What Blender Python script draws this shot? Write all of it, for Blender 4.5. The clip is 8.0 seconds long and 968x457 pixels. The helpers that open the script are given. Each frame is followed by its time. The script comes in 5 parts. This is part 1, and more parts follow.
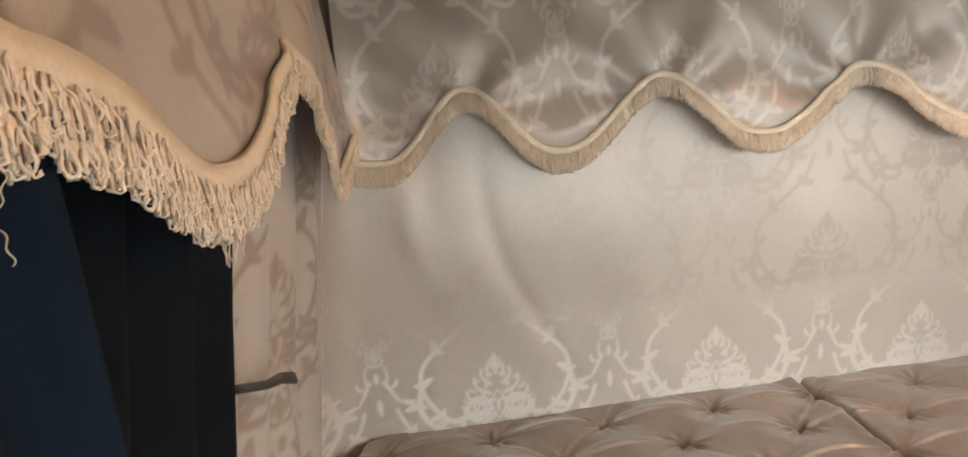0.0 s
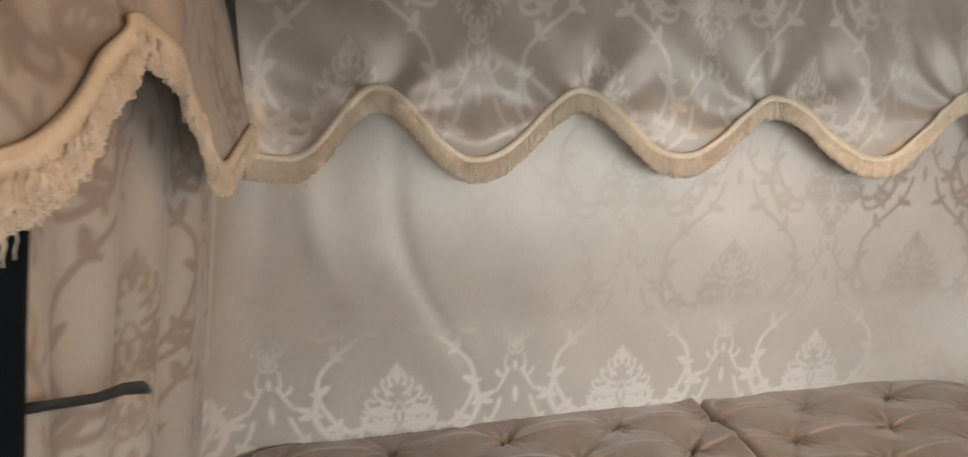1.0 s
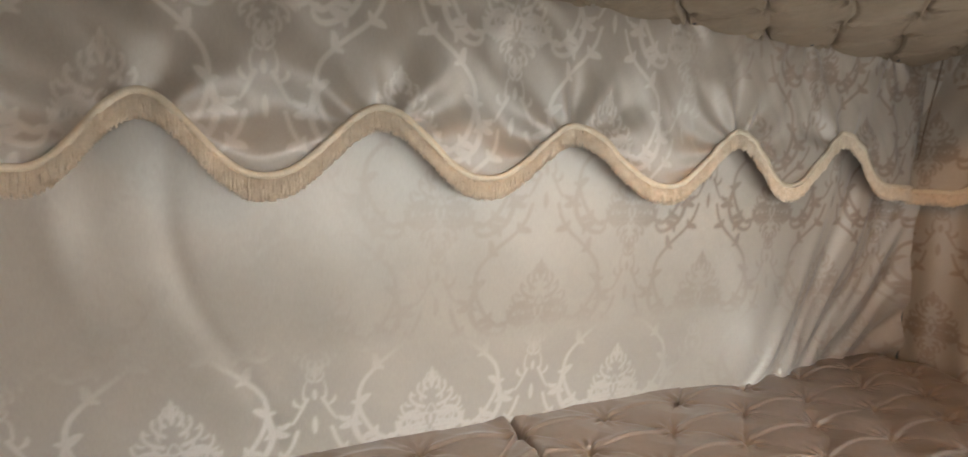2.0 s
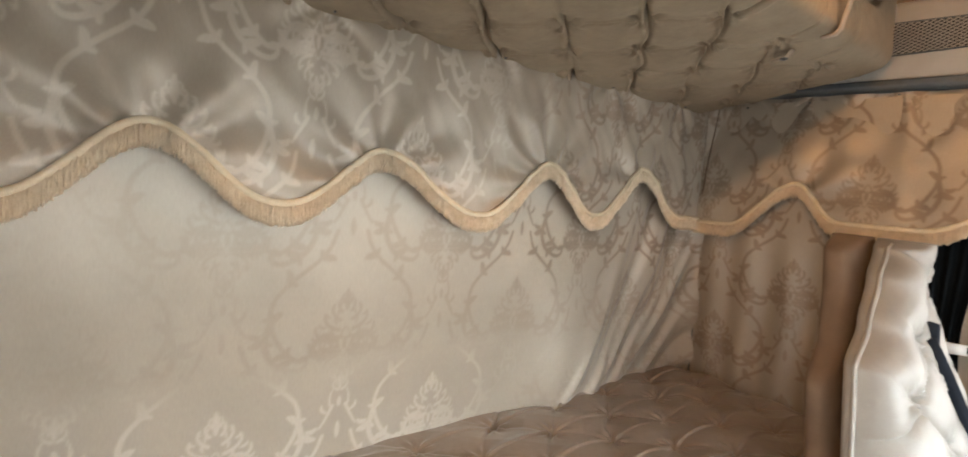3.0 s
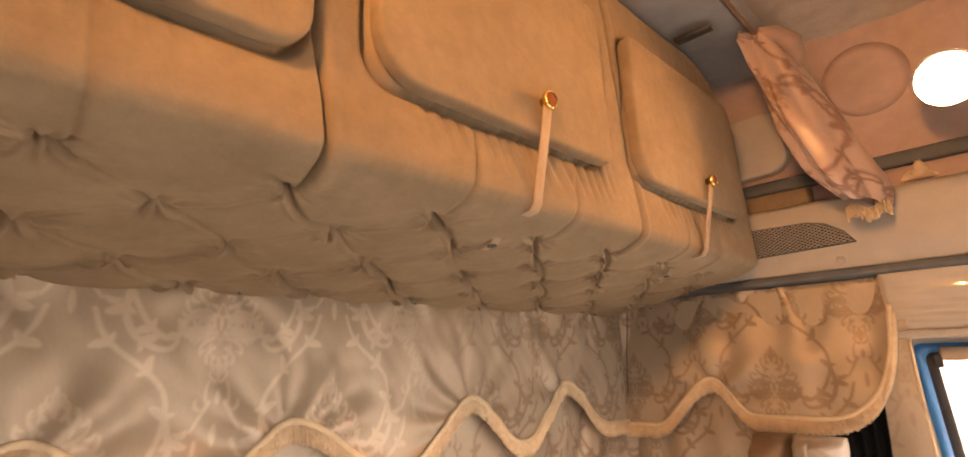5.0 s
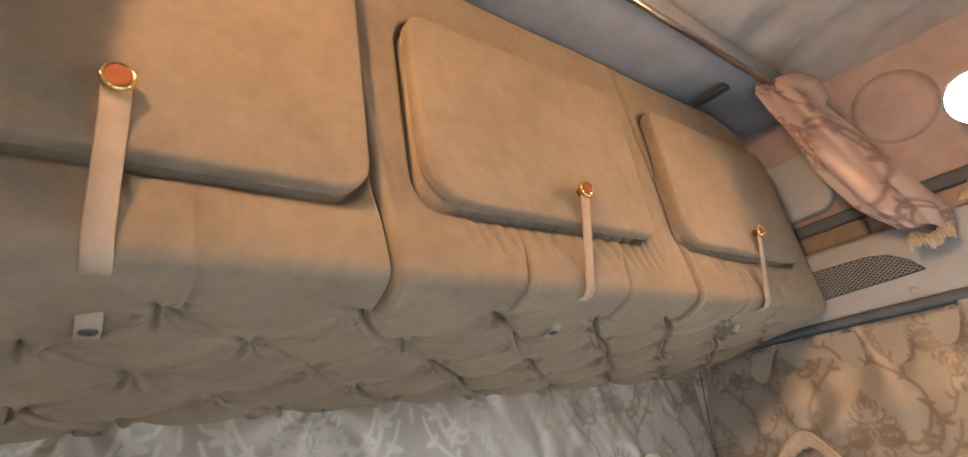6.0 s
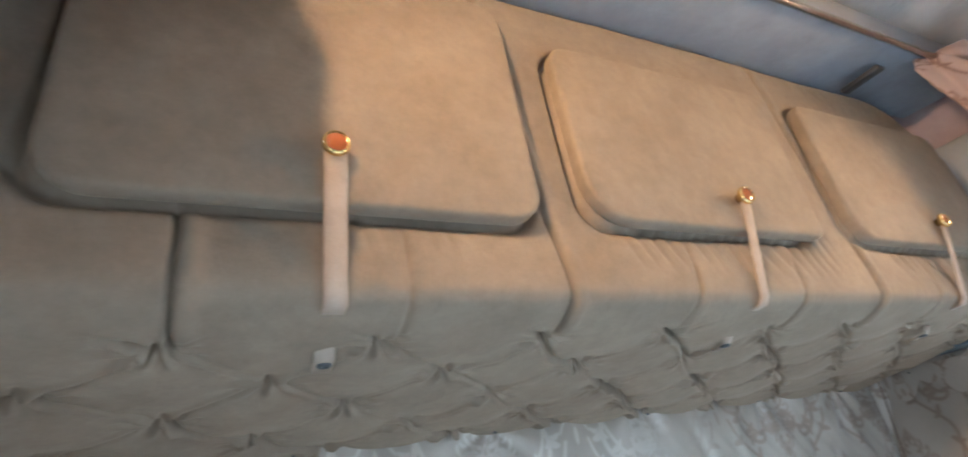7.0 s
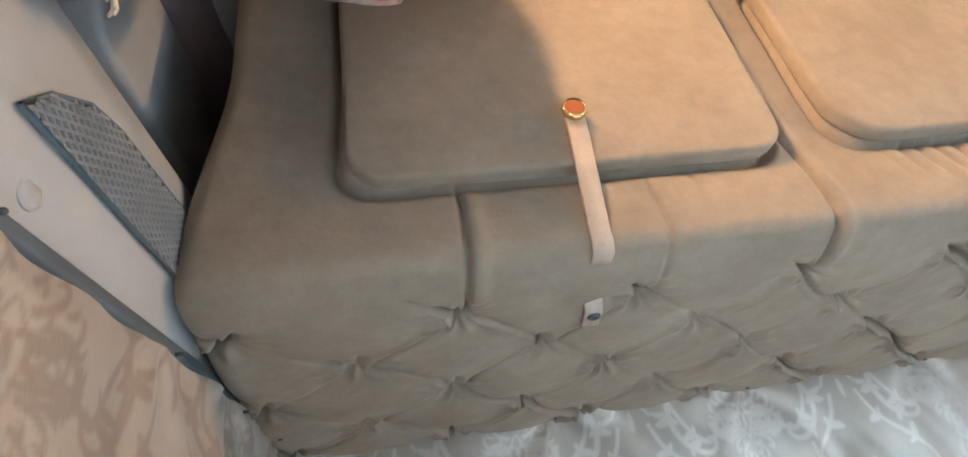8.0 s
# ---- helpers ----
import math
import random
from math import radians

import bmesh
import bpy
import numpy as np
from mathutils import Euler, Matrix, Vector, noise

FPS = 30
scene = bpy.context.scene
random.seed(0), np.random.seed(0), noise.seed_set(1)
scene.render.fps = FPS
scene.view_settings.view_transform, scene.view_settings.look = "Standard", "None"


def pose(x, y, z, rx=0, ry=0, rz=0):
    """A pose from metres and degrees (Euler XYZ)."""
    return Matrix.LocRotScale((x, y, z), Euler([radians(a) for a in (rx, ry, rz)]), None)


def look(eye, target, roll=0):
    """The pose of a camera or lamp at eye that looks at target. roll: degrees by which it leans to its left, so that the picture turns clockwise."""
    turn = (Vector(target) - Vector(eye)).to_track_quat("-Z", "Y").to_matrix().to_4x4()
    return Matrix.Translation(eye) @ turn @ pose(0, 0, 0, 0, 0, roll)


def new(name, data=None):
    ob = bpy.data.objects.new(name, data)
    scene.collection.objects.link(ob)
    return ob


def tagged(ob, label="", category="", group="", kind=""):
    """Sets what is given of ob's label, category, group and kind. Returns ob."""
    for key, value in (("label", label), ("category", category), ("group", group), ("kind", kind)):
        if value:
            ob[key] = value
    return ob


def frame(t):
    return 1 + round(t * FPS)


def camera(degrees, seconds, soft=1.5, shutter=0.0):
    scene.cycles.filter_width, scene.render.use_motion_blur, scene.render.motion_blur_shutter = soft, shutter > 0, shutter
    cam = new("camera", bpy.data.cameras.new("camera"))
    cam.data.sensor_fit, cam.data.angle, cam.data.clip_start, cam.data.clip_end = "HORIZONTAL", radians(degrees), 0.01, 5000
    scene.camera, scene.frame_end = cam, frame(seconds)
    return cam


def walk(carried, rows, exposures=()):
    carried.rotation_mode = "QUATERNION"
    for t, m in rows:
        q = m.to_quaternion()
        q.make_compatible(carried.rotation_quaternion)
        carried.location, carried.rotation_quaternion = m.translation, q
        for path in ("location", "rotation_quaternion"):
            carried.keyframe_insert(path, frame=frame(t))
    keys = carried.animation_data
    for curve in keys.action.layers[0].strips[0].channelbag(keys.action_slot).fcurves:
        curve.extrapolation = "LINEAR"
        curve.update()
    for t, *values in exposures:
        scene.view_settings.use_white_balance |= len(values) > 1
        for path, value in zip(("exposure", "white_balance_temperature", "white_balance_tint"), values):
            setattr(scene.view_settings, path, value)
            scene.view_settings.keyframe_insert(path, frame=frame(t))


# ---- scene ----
cam = camera(83.8, 8.0, 1.5, 0.25)
PATH = [
    (0, (0.728, 0.14, 1.125), (0.925, 2.106, 0.819), -4.9),
    (0.3, (0.726, 0.14, 1.124), (0.845, 2.113, 0.829), -3.2),
    (0.5, (0.728, 0.141, 1.124), (0.894, 2.111, 0.826), -2.1),
    (1, (0.797, 0.16, 1.129), (1.187, 2.097, 0.82), -0.2),
    (2.5, (0.993, 0.152, 1.167), (2.032, 1.845, 0.928), 3.8),
    (3, (1.045, 0.138, 1.179), (2.301, 1.683, 0.992), 4.9),
    (3.5, (1.088, 0.12, 1.194), (2.5, 1.53, 1.061), 5.5),
    (4, (1.136, 0.108, 1.206), (2.683, 1.371, 1.101), 5.5),
    (4.2, (1.136, 0.104, 1.217), (2.713, 1.34, 1.147), 4.5),
    (4.5, (1.123, 0.098, 1.247), (2.645, 1.378, 1.453), 2.4),
    (5, (1.058, 0.081, 1.313), (2.438, 1.449, 1.787), -1.9),
    (5.2, (1.036, 0.065, 1.314), (2.354, 1.471, 1.848), -3.1),
    (6.3, (1.0, 0.036, 1.342), (2.167, 1.462, 2.119), -10.9),
    (6.5, (0.986, 0.04, 1.342), (2.089, 1.504, 2.142), -11.1),
    (7, (0.921, 0.057, 1.342), (1.794, 1.633, 2.209), -9.7),
    (7.5, (0.821, 0.076, 1.317), (1.277, 1.783, 2.255), -8.4),
    (8, (0.809, 0.076, 1.295), (1.118, 1.804, 2.253), -10.7),
]

EXPOSURES = [(0, -0.53, 7000, 18), (1, -0.67, 6800, 16), (2.5, -0.66, 6900, 16), (3, -0.7, 7250, 15), (3.5, -0.75, 9500, 23), (4, -1.12, 12300, 32), (4.5, -1.27, 14900, 47), (5, -0.57, 11800, 38),
             (5.2, -0.57, 10400, 34), (6.3, -0.53, 5800, 10), (6.5, -0.53, 5650, 9), (7, -0.3, 5150, 6), (7.5, -0.08, 5000, 5), (8, 0.06, 5350, 7)]
walk(cam, [(t, look(eye, target, roll)) for t, eye, target, roll in PATH], EXPOSURES)

# ---- light ----
world = bpy.data.worlds.new("sky")
scene.world = world
world.use_nodes = True
_sky = world.node_tree.nodes.new("ShaderNodeTexSky")
_sky.sky_type = "NISHITA"
_sky.sun_disc = False
_sky.sun_elevation = radians(28)
_sky.sun_rotation = radians(200)
_bg = world.node_tree.nodes["Background"]
_bg.inputs[1].default_value = 0.15
world.node_tree.links.new(_sky.outputs[0], _bg.inputs[0])


def lamp(name, kind, m, energy, colour, **settings):
    data = bpy.data.lights.new(name, kind)
    data.energy, data.color = energy, colour
    if kind == "AREA":
        data.spread = radians(settings["spread"])
        data.shape, data.size, data.size_y = "RECTANGLE", settings["size"], settings["size_y"]
    if kind == "POINT":
        data.shadow_soft_size = settings["radius"]
    if kind == "SUN":
        data.angle = radians(settings["angle"])
    ob = new(name, data)
    ob.matrix_world = m
    return ob


lamp("sun", "SUN", look((0, 0, 6), (1.2, 3.2, 4.4)), 1.0, (1.0, 0.95, 0.88), angle=12)
lamp("windscreen_light", "AREA", look((1.80, -1.0, 0.91), (1.80, 0.0, -0.04)), 68.0, (0.68, 0.87, 1.0), size=1.6, size_y=0.42, spread=116)
lamp("side_window_light", "AREA", look((0.40, -0.28, 1.0), (0.88, 0.32, 0.97)), 5.0, (0.82, 0.93, 1.0), size=0.8, size_y=0.5, spread=125)
lamp("door_window_light", "AREA", look((2.845, -0.36, 1.0), (1.95, 1.1, 0.98)), 6.0, (0.86, 0.95, 1.0), size=0.46, size_y=0.5, spread=120)
LAMP_R, LAMP_L = (2.64, 0.114, 1.913), (0.715, 0.11, 1.985)

# ---- materials ----


class Nodes:
    """A node material under construction."""

    def __init__(self, name):
        self.mat = bpy.data.materials.new(name)
        self.mat.use_nodes = True
        self.tree = self.mat.node_tree
        self.bsdf = self.tree.nodes["Principled BSDF"]

    def add(self, kind, **values):
        node = self.tree.nodes.new("ShaderNode" + kind)
        for key, value in values.items():
            node.inputs[key.replace("_", " ")].default_value = value
        return node

    def link(self, a, b):
        self.tree.links.new(a, b)

    def coords(self):
        return self.tree.nodes.new("ShaderNodeTexCoord").outputs["Object"]

    def noise(self, scale, detail=4.0, rough=0.6, stretch=None, vec=None):
        node = self.add("TexNoise", Scale=scale, Detail=detail, Roughness=rough)
        src = vec or self.coords()
        if stretch:
            mp = self.add("Mapping")
            mp.inputs["Scale"].default_value = stretch
            self.link(src, mp.inputs["Vector"])
            src = mp.outputs[0]
        self.link(src, node.inputs["Vector"])
        return node.outputs["Fac"]

    def ramp(self, fac, stops):
        node = self.tree.nodes.new("ShaderNodeValToRGB")
        el = node.color_ramp.elements
        while len(el) < len(stops):
            el.new(0.5)
        for e, (p, c) in zip(el, stops):
            e.position, e.color = p, (*c, 1)
        self.link(fac, node.inputs[0])
        return node.outputs["Color"]

    def mix(self, fac, a, b, blend="MIX"):
        node = self.tree.nodes.new("ShaderNodeMix")
        node.data_type, node.blend_type = "RGBA", blend
        for sock, v in ((node.inputs[0], fac), (node.inputs[6], a), (node.inputs[7], b)):
            if isinstance(v, (int, float)):
                sock.default_value = v
            elif isinstance(v, tuple):
                sock.default_value = (*v, 1)
            else:
                self.link(v, sock)
        return node.outputs[2]

    def bump(self, height, strength, distance, bsdf=None, normal=None):
        node = self.add("Bump", Strength=strength, Distance=distance)
        self.link(height, node.inputs["Height"])
        if normal:
            self.link(normal, node.inputs["Normal"])
        self.link(node.outputs[0], (bsdf or self.bsdf).inputs["Normal"])
        return node.outputs[0]


def cloth(name, dark, light, rough=0.75, sheen=0.4, grain=900, weave=0.25, blotch=6.0, sheen_rough=0.4, crumple=0.0):
    n = Nodes(name)
    broad = n.noise(blotch, 5, 0.6)
    fine = n.noise(grain, 2, 0.5)
    col = n.ramp(broad, [(0.3, dark), (0.7, light)])
    col = n.mix(0.35 if crumple else 0.15, col, n.ramp(n.noise(42, 6, 0.7), [(0.35, (0.62, 0.62, 0.62)), (0.65, (1, 1, 1))]), "MULTIPLY")
    n.link(n.mix(0.18, col, n.ramp(fine, [(0.3, (0.35, 0.35, 0.35)), (0.7, (1, 1, 1))]), "MULTIPLY"), n.bsdf.inputs["Base Color"])
    n.bsdf.inputs["Roughness"].default_value = rough
    n.bsdf.inputs["Sheen Weight"].default_value = sheen
    n.bsdf.inputs["Specular IOR Level"].default_value = min(0.5, 0.1 + light[0] * 2)
    n.bsdf.inputs["Sheen Roughness"].default_value = sheen_rough
    n.bsdf.inputs["Sheen Tint"].default_value = (*light, 1)
    b = n.bump(fine, weave, 0.0006)
    if crumple:
        n.bump(n.noise(38, 4, 0.55), crumple, 0.006, normal=b)
    return n.mat


def plain(name, colour, rough=0.5, metal=0.0, var=0.08, scale=30.0, relief=0.1, coat=0.0, distance=0.001):
    n = Nodes(name)
    f = n.noise(scale, 6, 0.65)
    lo = tuple(max(0.0, c * (1 - var * 2)) for c in colour)
    hi = tuple(min(1.0, c * (1 + var)) for c in colour)
    n.link(n.ramp(f, [(0.3, lo), (0.7, hi)]), n.bsdf.inputs["Base Color"])
    rr = n.add("MapRange", From_Min=0.2, From_Max=0.8, To_Min=max(0.02, rough - 0.08), To_Max=min(1, rough + 0.1))
    n.link(f, rr.inputs[0])
    n.link(rr.outputs[0], n.bsdf.inputs["Roughness"])
    n.bsdf.inputs["Metallic"].default_value = metal
    n.bsdf.inputs["Coat Weight"].default_value = coat
    n.bump(n.noise(scale * 8, 3), relief, distance)
    return n.mat


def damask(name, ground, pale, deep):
    """Satin with a woven figure; the weave attribute runs from pale (+1) over the ground (0) to deep (-1), with sheen
    painted in.
    """
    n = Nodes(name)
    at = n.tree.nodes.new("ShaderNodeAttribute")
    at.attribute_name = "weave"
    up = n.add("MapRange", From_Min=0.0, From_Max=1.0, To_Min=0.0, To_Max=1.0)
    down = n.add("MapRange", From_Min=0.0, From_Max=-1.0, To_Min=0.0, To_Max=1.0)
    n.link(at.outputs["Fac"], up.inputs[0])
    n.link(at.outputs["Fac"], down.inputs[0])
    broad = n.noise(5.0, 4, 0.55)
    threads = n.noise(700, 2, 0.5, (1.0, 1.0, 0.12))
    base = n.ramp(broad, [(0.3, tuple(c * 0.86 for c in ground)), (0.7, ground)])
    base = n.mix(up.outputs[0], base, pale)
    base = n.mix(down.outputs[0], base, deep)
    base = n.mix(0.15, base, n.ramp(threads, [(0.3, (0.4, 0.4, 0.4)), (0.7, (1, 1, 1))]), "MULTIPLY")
    n.link(base, n.bsdf.inputs["Base Color"])
    tan = n.tree.nodes.new("ShaderNodeTangent")
    tan.direction_type = "UV_MAP"
    tan.uv_map = "UVMap"
    n.link(tan.outputs[0], n.bsdf.inputs["Tangent"])
    figure = n.add("Math")
    figure.operation = "ABSOLUTE"
    n.link(at.outputs["Fac"], figure.inputs[0])
    turn = n.add("Math")
    turn.operation = "MULTIPLY"
    turn.inputs[1].default_value = 0.25
    n.link(figure.outputs[0], turn.inputs[0])
    n.link(turn.outputs[0], n.bsdf.inputs["Anisotropic Rotation"])
    for key, value in (("Roughness", 0.44), ("Metallic", 0.20), ("Anisotropic", 0.65), ("Specular IOR Level", 0.5), ("Sheen Weight", 0.12)):
        n.bsdf.inputs[key].default_value = value
    b1 = n.bump(figure.outputs[0], 0.35, 0.0006)
    b2 = n.bump(threads, 0.12, 0.0005, normal=b1)
    n.bump(n.noise(16, 3, 0.5), 0.22, 0.003, normal=b2)
    return n.mat


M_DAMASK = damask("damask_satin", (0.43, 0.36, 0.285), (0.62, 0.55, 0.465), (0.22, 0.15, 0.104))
M_ROSE = damask("rose_damask", (0.52, 0.37, 0.31), (0.55, 0.40, 0.34), (0.26, 0.15, 0.115))
M_ROSE.node_tree.nodes["Principled BSDF"].inputs["Metallic"].default_value = 0.05
M_ROSEBACK = cloth("rose_cloth_reverse", (0.36, 0.24, 0.20), (0.46, 0.32, 0.27), 0.6, 0.2, 600, 0.2, 14, 0.4, 0.3)
M_FRINGE = cloth("gold_fringe", (0.65, 0.495, 0.335), (0.79, 0.64, 0.465), 0.6, 0.3, 500, 0.3, 60)
M_TAPE = cloth("cream_braid", (0.62, 0.50, 0.34), (0.72, 0.60, 0.43), 0.55, 0.2, 400, 0.5, 40)
M_SUEDE = cloth("tan_suede", (0.25, 0.186, 0.125), (0.325, 0.248, 0.172), 0.9, 0.35, 1200, 0.3, 9, 0.5, 0.30)
M_VELVET = cloth("brown_velvet", (0.22, 0.160, 0.120), (0.29, 0.220, 0.170), 0.32, 0.3, 1200, 0.12, 7, 0.3, 0.3)
M_VELVET.node_tree.nodes["Principled BSDF"].inputs["Specular IOR Level"].default_value = 0.9
M_VELVET.node_tree.nodes["Principled BSDF"].inputs["Coat Weight"].default_value = 0.5
M_VELVET.node_tree.nodes["Principled BSDF"].inputs["Coat Roughness"].default_value = 0.28
M_STRAP = cloth("beige_webbing", (0.40, 0.30, 0.22), (0.475, 0.365, 0.275), 0.7, 0.2, 700, 0.5, 30)
M_GOLD = plain("polished_brass", (0.90, 0.66, 0.28), 0.12, 1.0, 0.05, 20, 0.02)
M_AMBER = plain("amber_reflection", (0.32, 0.095, 0.03), 0.2, 0, 0.05, 20, 0.01, 0.8)
M_DARKCLOTH = cloth("navy_black_cloth", (0.002, 0.0035, 0.0045), (0.004, 0.006, 0.008), 0.95, 0.0, 800, 0.3, 8)
M_NAVY = cloth("navy_cloth", (0.0025, 0.007, 0.013), (0.005, 0.012, 0.020), 0.95, 0.02, 800, 0.3, 8)
M_MAUVE = cloth("mauve_brown_cloth", (0.20, 0.148, 0.132), (0.28, 0.21, 0.19), 0.85, 0.3, 900, 0.3, 12)
M_CREAM = cloth("cream_leatherette", (0.31, 0.285, 0.255), (0.385, 0.355, 0.32), 0.42, 0.0, 900, 0.06, 12)
M_SHELL = cloth("brown_suede_cover", (0.15, 0.098, 0.062), (0.22, 0.145, 0.095), 0.9, 0.4, 900, 0.3, 10)
M_PANEL = plain("light_grey_plastic", (0.43, 0.415, 0.39), 0.5, 0, 0.05, 14, 0.25)
M_SEAL = plain("dark_grey_rubber", (0.035, 0.04, 0.045), 0.7, 0, 0.2, 20, 0.2)
M_TRIM = plain("slate_trim", (0.11, 0.13, 0.145), 0.6, 0, 0.12, 18, 0.2)
M_GREYCLOTH = cloth("grey_headlining", (0.24, 0.25, 0.27), (0.33, 0.34, 0.36), 0.85, 0.3, 700, 0.3, 8)
M_PINK = plain("rose_leatherette", (0.44, 0.32, 0.30), 0.42, 0, 0.08, 12, 0.2)
M_BLUE = plain("bright_blue_paint", (0.008, 0.27, 0.74), 0.35, 0, 0.05, 10, 0.02, 0.1)
M_CHROME = plain("chrome", (0.7, 0.7, 0.7), 0.15, 1.0, 0.05, 20, 0.02)
M_MESHBLACK = plain("vent_dark", (0.012, 0.012, 0.012), 0.6)
M_LATTICE = plain("vent_lattice", (0.30, 0.295, 0.285), 0.4)
M_STEEL = plain("dark_steel", (0.10, 0.10, 0.10), 0.4, 0.8)
M_FLOOR = plain("pale_bounce_floor", (0.68, 0.66, 0.62), 0.6, 0, 0.08, 20, 0.4)
M_WEB = cloth("navy_webbing", (0.010, 0.014, 0.022), (0.018, 0.024, 0.036), 0.7, 0.05, 700, 0.4, 20)
M_DOOR = plain("blue_grey_door_skin", (0.07, 0.10, 0.15), 0.4, 0, 0.1, 14, 0.15)
M_BLACK = plain("black_plastic", (0.008, 0.008, 0.009), 0.45, 0, 0.1, 20, 0.1)
M_GRASS = plain("rough_grass", (0.11, 0.155, 0.09), 0.9, 0, 0.3, 4, 0.6, 0, 0.02)
M_EARTH = plain("dry_ground", (0.16, 0.14, 0.09), 0.95, 0, 0.3, 1.2, 0.5)

# ---- building helpers ----


def part(name, data, material, parent=None, label="", smooth=True):
    """Links a bmesh or a mesh as one object under a thing or a part."""
    if isinstance(data, bmesh.types.BMesh):
        mesh = bpy.data.meshes.new(name)
        data.to_mesh(mesh)
        data.free()
    else:
        mesh = data
    if material and not mesh.materials:
        mesh.materials.append(material)
    mesh.polygons.foreach_set("use_smooth", [smooth] * len(mesh.polygons))
    ob = new(name, mesh)
    if parent:
        ob.parent = parent
    if label:
        ob["label"] = label
    return ob


def thing(name, label, category, group="", kind=""):
    return tagged(new(name), label, category, group, kind)


def sheet(fn, us, vs, uv=None, closed=False):
    """A grid mesh of fn(U, V) -> X, Y, Z over two 1-D arrays; closed joins the u ends."""
    U, V = np.meshgrid(us, vs, indexing="ij")
    X, Y, Z = fn(U, V)
    nu, nv = U.shape
    co = np.stack([X, Y, Z], -1).reshape(-1, 3)
    i = np.arange(nu - (0 if closed else 1))[:, None]
    j = np.arange(nv - 1)[None, :]
    i2 = (i + 1) % nu
    quads = np.stack([i * nv + j, i2 * nv + j, i2 * nv + j + 1, i * nv + j + 1], -1).reshape(-1, 4)
    mesh = bpy.data.meshes.new("sheet")
    mesh.vertices.add(len(co))
    mesh.vertices.foreach_set("co", co.astype(np.float32).ravel())
    mesh.loops.add(quads.size)
    mesh.loops.foreach_set("vertex_index", quads.ravel().astype(np.int32))
    mesh.polygons.add(len(quads))
    mesh.polygons.foreach_set("loop_start", (np.arange(len(quads)) * 4).astype(np.int32))
    mesh.update(calc_edges=True)
    if uv is not None:
        layer = mesh.uv_layers.new(name="UVMap")
        flat = np.stack(uv, -1).reshape(-1, 2)[quads.ravel()]
        layer.data.foreach_set("uv", flat.astype(np.float32).ravel())
    return mesh


def thicken(ob, thickness, offset=0.0):
    mod = ob.modifiers.new("thickness", "SOLIDIFY")
    mod.thickness, mod.offset = thickness, offset
    return ob


def block(x0, x1, y0, y1, z0, z1, bevel=0.0, seg=2):
    bm = bmesh.new()
    bmesh.ops.create_cube(bm, size=1.0, matrix=Matrix.Translation(((x0 + x1) / 2, (y0 + y1) / 2, (z0 + z1) / 2)) @ Matrix.Diagonal((x1 - x0, y1 - y0, z1 - z0, 1)))
    if bevel:
        bmesh.ops.bevel(bm, geom=list(bm.edges), offset=bevel, segments=seg, profile=0.5, affect="EDGES")
    return bm


def prism(outline, axis, a, b, bevel=0.0, seg=2):
    """A closed outline of 2-D points drawn out along an axis from a to b."""
    def place(p, d):
        return {"x": (d, p[0], p[1]), "y": (p[0], d, p[1]), "z": (p[0], p[1], d)}[axis]
    bm = bmesh.new()
    lo = [bm.verts.new(place(p, a)) for p in outline]
    hi = [bm.verts.new(place(p, b)) for p in outline]
    bm.faces.new(lo)
    bm.faces.new(hi[::-1])
    for k in range(len(outline)):
        m = (k + 1) % len(outline)
        bm.faces.new((lo[k], hi[k], hi[m], lo[m]))
    bmesh.ops.recalc_face_normals(bm, faces=list(bm.faces))
    if bevel:
        rim = [e for e in bm.edges if abs(e.calc_face_angle(0)) > 0.6]
        bmesh.ops.bevel(bm, geom=rim, offset=bevel, segments=seg, profile=0.5, affect="EDGES")
    return bm


def rounded(x0, x1, z0, z1, radii, n=6):
    """Corners in order low-left, low-right, high-right, high-left."""
    pts = []
    for (cx, cz, sx, sz, start), r in zip(((x0, z0, 1, 1, 180), (x1, z0, -1, 1, 270), (x1, z1, -1, -1, 0), (x0, z1, 1, -1, 90)), radii):
        for k in range(n + 1):
            a = radians(start + 90 * k / n)
            pts.append((cx + sx * r + r * math.cos(a), cz + sz * r + r * math.sin(a)))
    return pts


def tube(points, radius, n=8, cap=True):
    """A round tube along a path; radius may be one number or one a point."""
    P = [Vector(p) for p in points]
    R = radius if isinstance(radius, (list, tuple)) else [radius] * len(P)
    bm = bmesh.new()
    rings = []
    for k, p in enumerate(P):
        d = (P[min(k + 1, len(P) - 1)] - P[max(k - 1, 0)]).normalized()
        side = d.cross(Vector((0, 0, 1)))
        if side.length < 0.05:
            side = d.cross(Vector((0, 1, 0)))
        side.normalize()
        up = side.cross(d)
        rings.append([bm.verts.new(p + R[k] * (math.cos(2 * math.pi * i / n) * side + math.sin(2 * math.pi * i / n) * up)) for i in range(n)])
    for a, b in zip(rings, rings[1:]):
        for i in range(n):
            bm.faces.new((a[i], a[(i + 1) % n], b[(i + 1) % n], b[i]))
    if cap:
        bm.faces.new(rings[0][::-1])
        bm.faces.new(rings[-1])
    return bm


